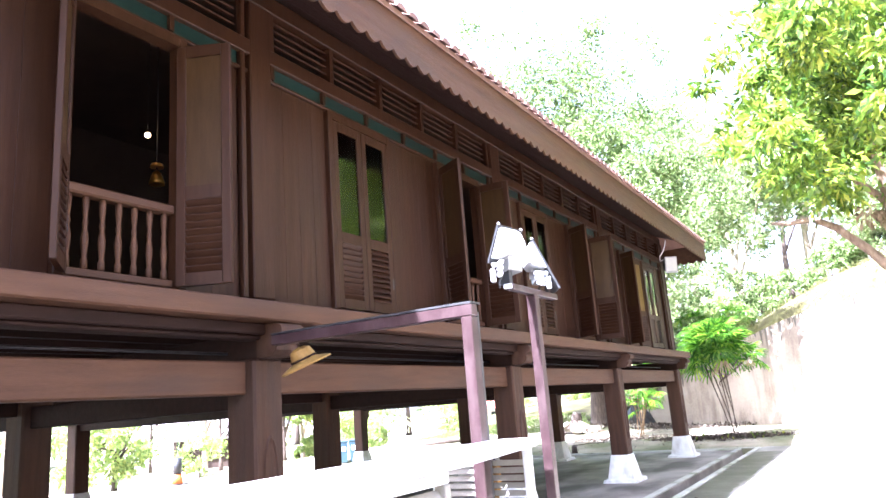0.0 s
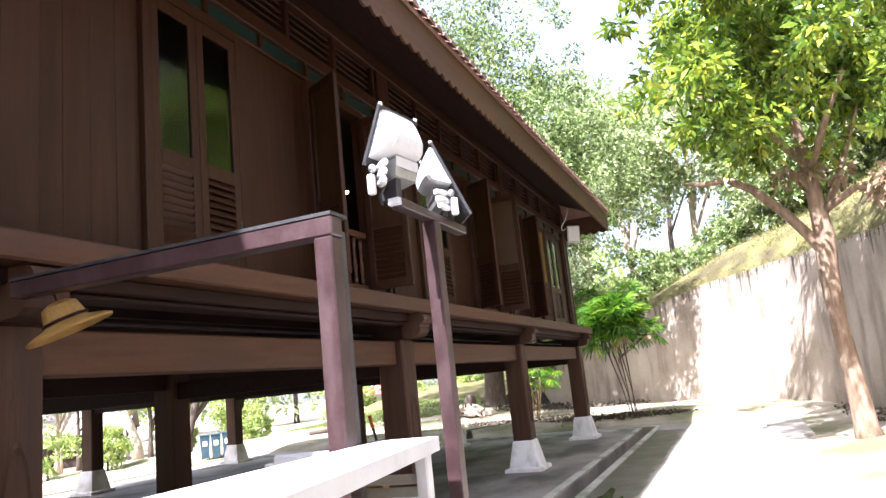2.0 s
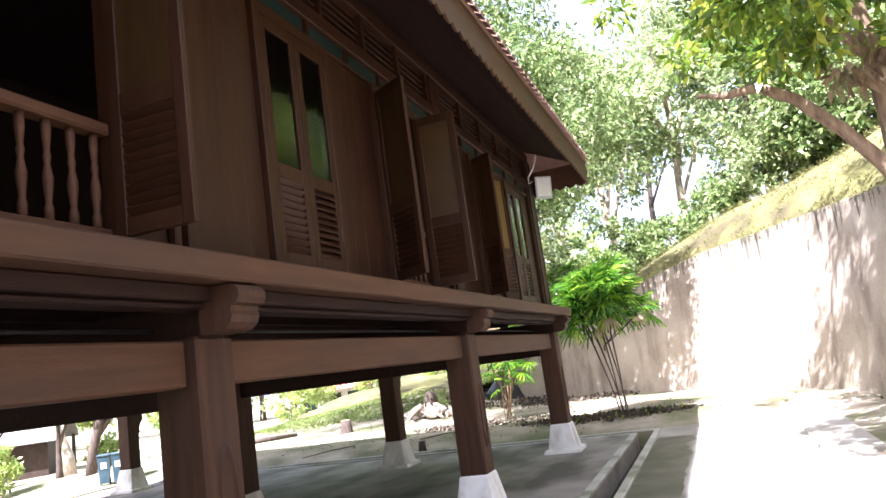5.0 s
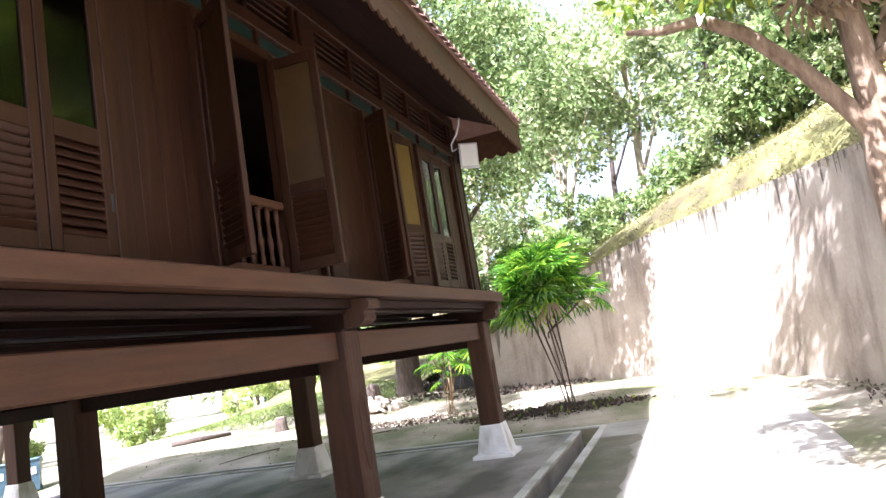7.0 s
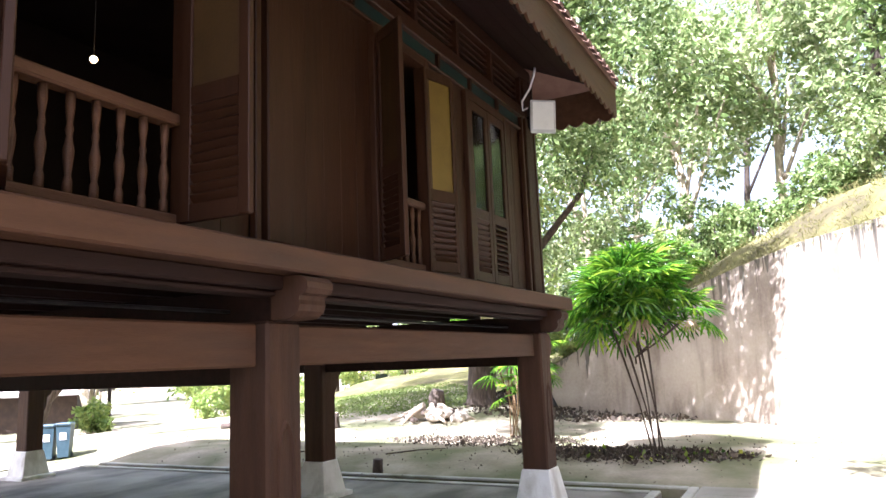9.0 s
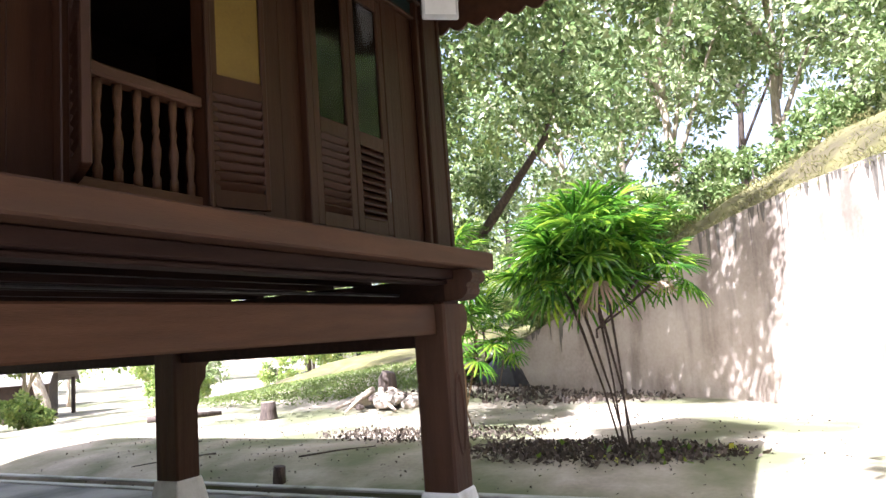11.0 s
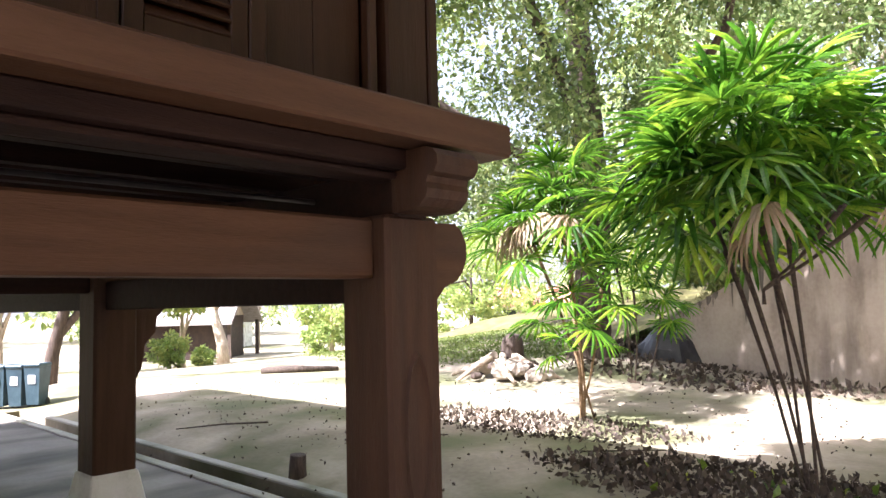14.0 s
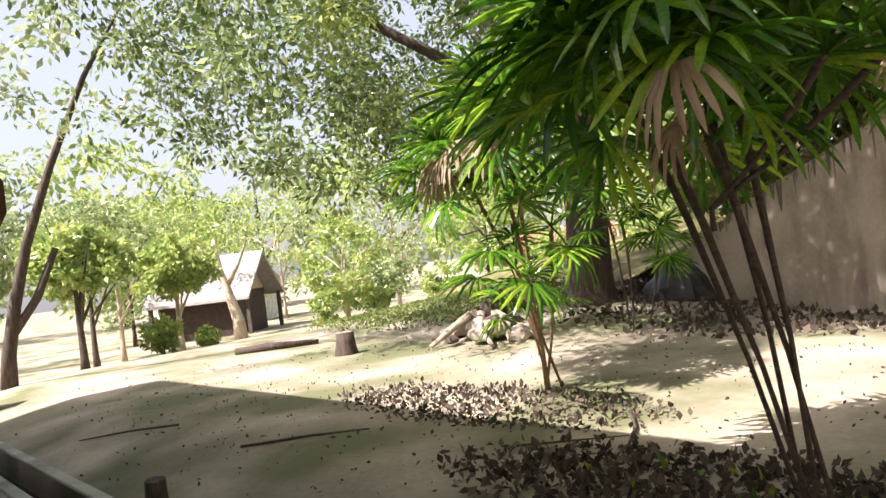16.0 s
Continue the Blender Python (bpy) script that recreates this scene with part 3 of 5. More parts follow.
def leaf_set(parent, w, h0, h1, tint=None):
    """A window leaf in its own space: hinge at the origin, running along +y, from h0 to h1; glass above, louvres below."""
    m = SHUTTER
    s = 0.035 if tint == YELLOW else 0.07
    part("stile", boxed(-0.02, 0.02, 0, s, h0, h1, 0.005), m, parent)
    part("stile", boxed(-0.02, 0.02, w - s, w, h0, h1, 0.005), m, parent)
    mid = h0 + (h1 - h0) * 0.37
    for z0, z1 in ((h0, h0 + 0.09), (mid - 0.05, mid + 0.05), (h1 - 0.09, h1)):
        part("leaf_rail", boxed(-0.019, 0.019, s, w - s, z0, z1), m, parent)
    pane = part("pane", boxed(-0.004, 0.004, s, w - s, mid + 0.05, h1 - 0.09), tint or GLASS, parent, "brown ochre panel" if tint else "dark reflecting glass")
    pane.visible_shadow = False
    n = 10
    for k in range(n):
        lv = part("louvre", LOUVRE, m, parent)
        lv.location = (0, w / 2, h0 + 0.09 + (mid - 0.05 - h0 - 0.09) * (k + 0.5) / n)
        lv.rotation_euler = (0, radians(38), 0)
        lv.scale = (1, w - 2 * s, 1)


def window(y0, y1, open_angles=None, tint=None):
    """A tall window in the front wall, from sill to rail: two leaves, closed or swung outward, and a low balustrade behind them."""
    win = thing("window", "tall louvred timber window, closed" if not open_angles else "tall timber window with its leaves swung open", "")
    win.parent = house
    win.matrix_parent_inverse = Matrix.Translation(-house.location)
    part("frame", boxed(-4.17, -4.05, y0 - 0.07, y0, 2.432, 4.343, 0.006), SHUTTER, win)
    part("frame", boxed(-4.17, -4.05, y1, y1 + 0.07, 2.432, 4.343, 0.006), SHUTTER, win)
    part("frame", boxed(-4.17, -4.052, y0, y1, 4.27, 4.342), SHUTTER, win)
    w = (y1 - y0) / 2
    for side, y in ((1, y0), (-1, y1)):
        leaf = new("leaf", bpy.data.meshes.new("leaf"))
        bm = boxed(-0.024, -0.0205, 0.01, 0.03, 2.7, 2.8)
        bm.to_mesh(leaf.data)
        bm.free()
        leaf.data.materials.append(BLACKPLASTIC)
        leaf.parent = win
        ang = 0 if not open_angles else open_angles[0 if side == 1 else 1]
        turn = -ang if side == 1 else 180 + ang
        leaf.matrix_basis = pose(FX + 0.025, y + side * 0.002, 0, 0, 0, turn)
        leaf_set(leaf, w - 0.006, 2.445, 4.262, tint if side == -1 else open_angles and PANEL)
    if open_angles:
        part("handrail", boxed(-4.19, -4.09, y0, y1, 2.975, 3.04, 0.012), BEAM, win)
        part("bottom_rail", boxed(-4.17, -4.11, y0, y1, 2.45, 2.50, 0.006), BEAM, win)
        n = 7
        for k in range(n):
            b = part("baluster", BALUSTER, BEAM, win, "turned baluster")
            b.location = (-4.14, y0 + (y1 - y0) * (k + 0.5) / n, 2.5)
    return win


def baluster_mesh():
    bm = bmesh.new()
    prof = [(0.022, 0), (0.022, 0.06), (0.014, 0.08), (0.024, 0.16), (0.026, 0.2), (0.013, 0.27), (0.02, 0.30), (0.013, 0.33), (0.022, 0.4), (0.022, 0.475)]
    tube(bm, [(0, 0, z) for _, z in prof], [r for r, _ in prof], 8)
    return mesh_of("baluster", bm, BEAM)


BALUSTER = baluster_mesh()


def upper_band(y0, y1):
    """The green panels and the slatted vents over one bay."""
    n = 6
    w = (y1 - y0) / n
    for k in range(n):
        part_y = y0 + k * w
        hpart("green_panel", boxed(-4.12, -4.085, part_y + 0.035, part_y + w - 0.005, 4.376, 4.498), GREEN, "dark green painted panel")
        hpart("muntin", boxed(-4.14, -4.05, part_y - 0.005, part_y + 0.034, 4.376, 4.499), SHUTTER)
    n = 5
    w = (y1 - y0) / n
    for k in range(n):
        part_y = y0 + k * w
        hpart("mullion", boxed(-4.17, -4.045, part_y - 0.02, part_y + 0.03, 4.636, 4.999), SHUTTER)
        for s in range(5):
            sl = hpart("slat", SLAT, SHUTTER)
            sl.location = (-4.11, part_y + w / 2, 4.672 + s * 0.073)
            sl.rotation_euler = (0, radians(112), 0)
            sl.scale = (1, w - 0.055, 1)


WINDOWS = {  # bay: (closed window, open window, leaf angles)
    1: ((-4.0, -3.05), (-2.2, -1.25), (110, 110)),
    2: ((0.45, 1.4), (2.40, 3.22), (128, 117)),
    3: ((4.98, 5.86), (6.95, 7.88), (118, 92)),
    4: ((9.25, 10.15), (11.12, 12.05), (120, 92)),
    5: ((15.62, 16.52), (13.96, 14.72), (118, 165)),
}
for bay, (closed, opened, angles) in WINDOWS.items():
    a, b = POST_Y[bay] + 0.305, POST_Y[bay + 1] - 0.035
    upper_band(a + 0.02, b)
    window(*closed)
    window(*opened, angles, {5: YELLOW, 4: DULLOCHRE}.get(bay, PANEL))
    cuts = sorted([closed, opened])
    at = a
    for y0, y1 in cuts:
        board_run(at, y0 - 0.072)
        at = y1 + 0.072
    board_run(at, b)
hpart("corner_board", boxed(-4.20, -4.02, 17.40, 17.46, 2.362, 5.0, 0.008), SHUTTER)

# end walls, back wall, inner ceiling
for k in range(46):
    x1 = -4.21 - k * 0.21
    if x1 - 0.205 > -13.55:
        hpart("end_board", boxed(x1 - 0.205, x1, 17.37, 17.40 + 0.004 * (k % 2), 2.362, 5.1, 0.004), BOARD)
hpart("end_wall", boxed(-13.55, -4.2, -9.5, -9.4, 2.34, 5.1), BOARD)
hpart("back_wall", boxed(-13.55, -13.45, -9.4, 17.36, 2.34, 5.1), BOARD)
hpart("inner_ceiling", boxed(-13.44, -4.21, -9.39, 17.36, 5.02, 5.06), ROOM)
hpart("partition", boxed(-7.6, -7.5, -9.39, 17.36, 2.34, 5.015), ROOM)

# roof: hipped planes, soffit boards, scalloped fascia, tile ends
E0, RIDGE = 4.93, 8.7
XB = -14.7
YB = -10.2
rv = [(EAVE_X, YB, E0), (EAVE_X, EAVE_Y, E0), (XB, EAVE_Y, E0), (XB, YB, E0), (-8.81, YB + 5.5, RIDGE), (-8.81, EAVE_Y - 5.5, RIDGE)]
rv += [(x, y, z - 0.06) for x, y, z in rv]
rf = [(0, 1, 5, 4), (1, 2, 5), (2, 3, 4, 5), (3, 0, 4), (6, 10, 11, 7), (7, 11, 8), (8, 11, 10, 9), (9, 10, 6), (0, 6, 7, 1), (1, 7, 8, 2), (2, 8, 9, 3), (3, 9, 6, 0)]
roof = hpart("roof", raw("roof", rv, rf, TILE), TILE, "hipped clay tile roof with deep eaves")
slope = (RIDGE - E0) / (EAVE_X + 8.81)
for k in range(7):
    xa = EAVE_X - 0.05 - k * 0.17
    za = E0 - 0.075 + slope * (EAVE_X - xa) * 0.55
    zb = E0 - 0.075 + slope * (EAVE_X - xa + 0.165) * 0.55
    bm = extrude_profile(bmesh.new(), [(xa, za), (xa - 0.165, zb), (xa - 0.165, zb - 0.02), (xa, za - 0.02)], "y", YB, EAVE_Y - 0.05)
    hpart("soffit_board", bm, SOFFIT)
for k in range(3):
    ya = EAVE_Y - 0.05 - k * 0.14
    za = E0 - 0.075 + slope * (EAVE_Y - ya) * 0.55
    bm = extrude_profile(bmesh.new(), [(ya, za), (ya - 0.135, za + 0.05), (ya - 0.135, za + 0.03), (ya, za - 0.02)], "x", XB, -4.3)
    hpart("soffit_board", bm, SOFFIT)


def scalloped(length, z1, z0, pitch):
    """A board with a scalloped lower edge, along +y from the origin, 25 mm thick."""
    n = max(1, round(length / pitch))
    p = length / n
    low = []
    for k in range(n):
        for s in range(6):
            u = s / 6
            low.append((p * (k + u), z0 - 0.055 * math.sin(math.pi * u)))
    low.append((length, z0))
    v, f = [], []
    for y, z in low:
        v += [(0, y, z), (0, y, z1), (-0.025, y, z), (-0.025, y, z1)]
    for k in range(len(low) - 1):
        a, b = 4 * k, 4 * k + 4
        f += [(a, b, b + 1, a + 1), (a + 2, a + 3, b + 3, b + 2), (a, a + 2, b + 2, b), (a + 1, b + 1, b + 3, a + 3)]
    f += [(0, 1, 3, 2), (len(v) - 4, len(v) - 2, len(v) - 1, len(v) - 3)]
    return raw("fascia", v, f, BEAM)


fa = hpart("fascia", scalloped(EAVE_Y - YB - 0.02, 4.90, 4.53, 0.19), BEAM, "broad brown fascia board with a scalloped lower edge")
fa.location = (EAVE_X - 0.02, YB, 0)
fb = hpart("fascia", scalloped(EAVE_X - XB - 0.05, 4.90, 4.53, 0.19), BEAM, "broad brown fascia board with a scalloped lower edge")
fb.matrix_basis = pose(EAVE_X - 0.05, EAVE_Y - 0.02, 0, 0, 0, 90)
tv, tf = [], []
for k in range(int((EAVE_Y - YB) / 0.19)):
    y = YB + 0.1 + k * 0.19
    r0 = len(tv)
    for s in range(5):
        a = math.pi * s / 4
        for dx, dz in ((0.05, 0), (-0.5, 0.5 * slope)):
            tv.append((EAVE_X + dx, y + 0.085 * math.cos(a), E0 - 0.02 + dz + 0.06 * math.sin(a)))
    for s in range(4):
        tf.append((r0 + 2 * s, r0 + 2 * s + 1, r0 + 2 * s + 3, r0 + 2 * s + 2))
    tf.append((r0, r0 + 2, r0 + 4, r0 + 6, r0 + 8))
tagged(part("tile_edge", raw("tile_edge", tv, tf, TILE), TILE, roof, "row of rounded tile ends"), kind="stuff")

# warm bulbs inside
for x, y, z in ((-5.2, 9.55, 4.06), (-5.2, 12.32, 3.72), (-5.2, 16.22, 4.42), (-5.2, 3.80, 4.06)):
    bulb = thing("ceiling_bulb", "small warm glowing bulb on a black flex", "bulb", (x, y, z), "bulbs in the house")
    bm = bmesh.new()
    bmesh.ops.create_uvsphere(bm, u_segments=10, v_segments=8, radius=0.024)
    part("bulb", bm, LAMPGLOW, bulb)
    part("flex", tube(bmesh.new(), [(0, 0, 0.03), (0, 0, 5.02 - z)], 0.003, 5), BLACKPLASTIC, bulb)

# floodlight on the corner of the house with its cable
flood = thing("floodlight", "small white floodlight on the house corner with a hanging cable", "floodlight", (-3.78, 16.98, 4.40))
flood.rotation_euler = (0, radians(8), radians(-52))
bm = extrude_profile(bmesh.new(), [(-0.04, -0.10), (-0.04, 0.10), (0.08, 0.17), (0.08, -0.17)], "y", -0.14, 0.14)
part("housing", bm, BLACKPLASTIC, flood, "black housing")
part("front_frame", boxed(0.081, 0.11, -0.15, 0.15, -0.19, 0.19, 0.012), WHITEMETAL, flood, "white front frame")
part("lens", boxed(0.1105, 0.114, -0.125, 0.125, -0.15, 0.165, 0.001), WHITEPLASTIC, flood, "pale lens")
part("bracket", boxed(-0.30, -0.041, -0.018, 0.018, -0.03, 0.02, 0.004), BLACKPLASTIC, flood)
part("hinge", tube(bmesh.new(), [(0.02, -0.17, 0.0), (0.02, 0.17, 0.0)], 0.018, 8), BLACKPLASTIC, flood)
part("cable", tube(bmesh.new(), [(-0.02, -0.1, 0.14), (-0.06, -0.19, 0.10), (-0.05, -0.2, 0.2), (0.0, -0.12, 0.34), (0.03, -0.08, 0.48), (0.02, -0.06, 0.58)], 0.013, 7), WHITEPLASTIC, flood, "white hanging cable")

# ---- condenser screen, steel frame and twin floodlight by the path ----
screen = thing("louvre_screen", "white metal louvre screen with a broad flat top", "screen", (-1.66, 1.4, 0))
lid = [(-0.40, -4.2), (0.08, -4.2), (0.04, 1.3), (-0.16, 2.57), (-0.40, 2.57)]
part("lid", extrude_profile(bmesh.new(), lid, "z", 1.232, 1.28), WHITEMETAL, screen, "broad white flat top")
part("lid_lip", boxed(0.004, 0.028, -4.2, 1.24, 1.18, 1.23, 0.006), WHITEMETAL, screen)
SLATS_AT = (-3.66, -2.95, -2.26, -1.57, -0.9, -0.3, 0.08, 0.70, 1.22)
for y in SLATS_AT:
    part("mullion", boxed(-0.025, 0.03, y - 0.022, y + 0.022, 0.03, 1.178, 0.005), SLATPAINT, screen)
BLADE = mesh_of("blade", boxed(-0.0025, 0.0025, -0.5, 0.5, -0.019, 0.019, 0.001), SLATPAINT)
for y0, y1 in zip(SLATS_AT, SLATS_AT[1:]):
    for n in range(26):
        b = part("blade", BLADE, SLATPAINT, screen)
        b.location = (0.0, (y0 + y1) / 2, 0.07 + n * 0.043)
        b.rotation_euler = (0, radians(-38), 0)
        b.scale = (1, y1 - y0 - 0.046, 1)
for x in (-0.84, -0.21):
    part("corner_post", boxed(x - 0.02, x + 0.025, 2.50, 2.55, 0.02, 1.23, 0.005), WHITEMETAL, screen)
part("end_rail", boxed(-0.82, -0.405, 2.50, 2.55, 1.18, 1.26, 0.01), WHITEMETAL, screen)
for n in range(26):
    b = part("blade", BLADE, SLATPAINT, screen)
    b.location = (-0.525, 2.525, 0.07 + n * 0.043)
    b.rotation_euler = (0, radians(-38), radians(-90))
    b.scale = (1, 0.58, 1)
for y in (0.2, 1.93):
    ac = thing("condenser_unit", "cream air-conditioner condenser standing before the louvre screen", "air conditioner", (-1.38, y, 0.10), "condensers")
    part("casing", boxed(-0.16, 0.16, -0.40, 0.40, 0.30, 0.972, 0.02), CREAMMETAL, ac)
    part("lid", boxed(-0.17, 0.17, -0.41, 0.41, 0.974, 1.0, 0.008), CREAMMETAL, ac)
    for fy in (-0.3, 0.3):
        part("foot", boxed(-0.15, 0.15, fy - 0.03, fy + 0.03, -0.088, 0.298), GREYSTEEL, ac)
    part("sticker", boxed(0.1605, 0.163, 0.14, 0.37, 0.84, 0.94), STICKER, ac, "blue printed sticker")
    part("fan_ring", tube(bmesh.new(), [(0.162, -0.12 + 0.22 * math.cos(k * math.tau / 24), 0.62 + 0.22 * math.sin(k * math.tau / 24)) for k in range(25)], 0.008, 5), GREYSTEEL, ac)
    for k in range(5):
        part("grille_bar", boxed(0.1605, 0.168, -0.32, 0.09, 0.46 + k * 0.08, 0.468 + k * 0.08), GREYSTEEL, ac)

sf = thing("steel_frame", "maroon steel frame reaching from the path to the house", "steel frame", (-2.095, 3.79, -0.04))
part("post", boxed(-0.045, 0.03, -0.04, 0.04, 0.04, 2.06, 0.006), REDSTEEL, sf)
part("side_channel", boxed(-0.04, 0.025, 0.042, 0.075, 0.04, 2.09, 0.004), DARKSTEEL, sf, "dark steel channel fixed along the post")
part("beam", boxed(-1.62, 0.035, -0.04, 0.04, 2.062, 2.135, 0.006), REDSTEEL, sf)
part("cap_strip", boxed(-1.62, 0.035, -0.042, 0.077, 2.137, 2.15), DARKSTEEL, sf)

lp = thing("lamp_post", "maroon steel post carrying two white floodlights", "lamp post", (-2.08, 4.74, 0))
part("pole", boxed(-0.035, 0.035, -0.035, 0.035, 0.0, 2.24, 0.004), REDSTEEL, lp)
part("crossbar", boxed(-0.03, 0.03, -0.38, 0.42, 2.242, 2.285, 0.004), REDSTEEL, lp)
part("end_angle", boxed(-0.028, 0.028, -0.41, -0.382, 2.25, 2.282, 0.003), WHITEMETAL, lp, "bare pale bar end")


def ribbed_shell(width):
    """The back of a floodlight: a curved shell from the top edge down to the gear, with fine ribs across it."""
    prof = [(-0.107, 0.386), (-0.128, 0.345), (-0.146, 0.30), (-0.156, 0.262), (-0.150, 0.228), (-0.130, 0.205), (-0.07, 0.188), (-0.004, 0.172)]
    bm = bmesh.new()
    n = 28
    rows = []
    for k in range(n + 1):
        y = -width / 2 + width * k / n
        dent = 0.0035 * (k % 2)
        pinch = 1 - 0.16 * (abs(2 * k / n - 1) ** 6)
        rows.append([bm.verts.new((-0.01 + (u + 0.01 + dent) * pinch, y, v)) for u, v in prof])
    for a, b in zip(rows, rows[1:]):
        for c in range(len(prof) - 1):
            bm.faces.new((a[c], b[c], b[c + 1], a[c + 1]))
    bm.faces.new(rows[0])
    bm.faces.new(rows[-1][::-1])
    return bm


for x, y, turn, width, end in ((-0.06, -0.35, 172, 0.28, -1), (0.0, 0.29, 33, 0.32, 1)):
    lamp = part("floodlight_head", ribbed_shell(width), WHITEMETAL, lp, "white floodlight with a ribbed curved back")
    lamp.matrix_basis = pose(x, y, 2.285, 0, 0, turn)
    face = [(-0.110, 0.392), (-0.098, 0.398), (0.072, 0.008), (0.058, 0.004)] if end > 0 else [(-0.110, 0.392), (-0.098, 0.398), (0.012, 0.146), (-0.002, 0.142)]
    part("face_frame", extrude_profile(bmesh.new(), [(u, v) for u, v in face], "y", -width / 2 - 0.012, width / 2 + 0.012), BLACKPLASTIC, lamp, "black face frame")
    lens = [(-0.096, 0.392), (-0.090, 0.394), (0.074, 0.018), (0.070, 0.014)] if end > 0 else [(-0.096, 0.392), (-0.090, 0.394), (0.014, 0.156), (0.010, 0.152)]
    part("lens", extrude_profile(bmesh.new(), lens, "y", -width / 2 + 0.015, width / 2 - 0.015), GREYSTEEL, lamp, "grey lens plate")
    part("gear_box", extrude_profile(bmesh.new(), [(-0.095, 0.178), (-0.085, 0.098), (0.012, 0.078), (0.006, 0.168)], "y", -width / 2 + (0.10 if end > 0 else 0.01), width / 2 - (0.01 if end > 0 else 0.10)), GREYSTEEL, lamp, "grey gear box")
    part("gear_lid", extrude_profile(bmesh.new(), [(-0.101, 0.186), (-0.097, 0.140), (-0.0955, 0.140), (-0.0965, 0.186)], "y", -width / 2 + (0.095 if end > 0 else 0.006), width / 2 - (0.006 if end > 0 else 0.095)), WHITEMETAL, lamp)
    for k in range(3):
        part("cooling_fin", tube(bmesh.new(), [(-0.105 + 0.008 * k, end * (-width / 2 - 0.004), 0.135 - k * 0.036), (-0.06, end * (-width / 2 + 0.03), 0.13 - k * 0.036), (-0.03, end * (-width / 2 + 0.055), 0.13 - k * 0.036)], [0.014, 0.019, 0.016], 10), WHITEMETAL, lamp)
    part("clamp", boxed(-0.022, 0.012, end * (0.025 - width / 2) - 0.015, end * (0.025 - width / 2) + 0.015, 0.012, 0.105, 0.006), WHITEMETAL, lamp)
    knob = bmesh.new()
    bmesh.ops.create_uvsphere(knob, u_segments=10, v_segments=8, radius=0.02, matrix=Matrix.Translation((-0.02, end * (-width / 2 + 0.02), 0.128)))
    part("knob", knob, GREYSTEEL, lamp)
    for by in (-width / 2, width / 2):
        bolt = bmesh.new()
        bmesh.ops.create_uvsphere(bolt, u_segments=8, v_segments=6, radius=0.011, matrix=Matrix.Translation((-0.104, by, 0.398)))
        part("bolt", bolt, WHITEMETAL, lamp)
    part("yoke", boxed(-0.012 + x, 0.012, -0.02, 0.02, -0.002, 0.12, 0.003), BLACKPLASTIC, lamp)
    part("cable", tube(bmesh.new(), [(-0.02, 0.06, 0.10), (-0.05, 0.08, 0.05), (-0.01, 0.07, 0.01), (0.0, 0.04, -0.02)], 0.007, 6), BLACKPLASTIC, lamp)

# a straw hat on the bracket, and a brass ornament behind the open window
hat = thing("straw_hat", "yellow straw hat hanging from a bracket of the house", "hat", (-3.52, 3.88, 1.90))
hat.rotation_euler = (radians(18), radians(-14), 0)
hv = [(0.0, 0.10), (0.04, 0.098), (0.075, 0.08), (0.09, 0.03), (0.095, 0.0), (0.16, -0.02), (0.19, -0.035), (0.185, -0.045), (0.09, -0.012)]
bm = bmesh.new()
prev = None
for r, z in hv:
    ring = [bm.verts.new((max(r, 0.002) * math.cos(k * math.tau / 20), max(r, 0.002) * math.sin(k * math.tau / 20), z)) for k in range(20)]
    if prev:
        for k in range(20):
            bm.faces.new((prev[k], prev[(k + 1) % 20], ring[(k + 1) % 20], ring[k]))
    prev = ring
part("crown", bm, STRAW, hat)
part("band", tube(bmesh.new(), [(0.094 * math.cos(k * math.tau / 20), 0.094 * math.sin(k * math.tau / 20), 0.012) for k in range(21)], 0.008, 5), SHADEWOOD, hat)
part("cord", tube(bmesh.new(), [(0, 0, 0.10), (-0.02, 0.03, 0.2)], 0.005, 5), SHADEWOOD, hat)
orn = thing("brass_ornament", "small brass ornament hanging by a bulb inside the window", "ornament", (-5.2, 3.90, 3.62))
part("bell", tube(bmesh.new(), [(0, 0, 0.0), (0, 0, 0.03), (0, 0, 0.1), (0, 0, 0.13)], [0.07, 0.065, 0.04, 0.015], 12), BRASS, orn)
part("disc", tube(bmesh.new(), [(0, 0, 0.16), (0, 0, 0.19)], [0.06, 0.05], 12), BRASS, orn)
part("chain", tube(bmesh.new(), [(0, 0, 0.13), (0, 0, 1.4)], 0.006, 5), BLACKPLASTIC, orn)


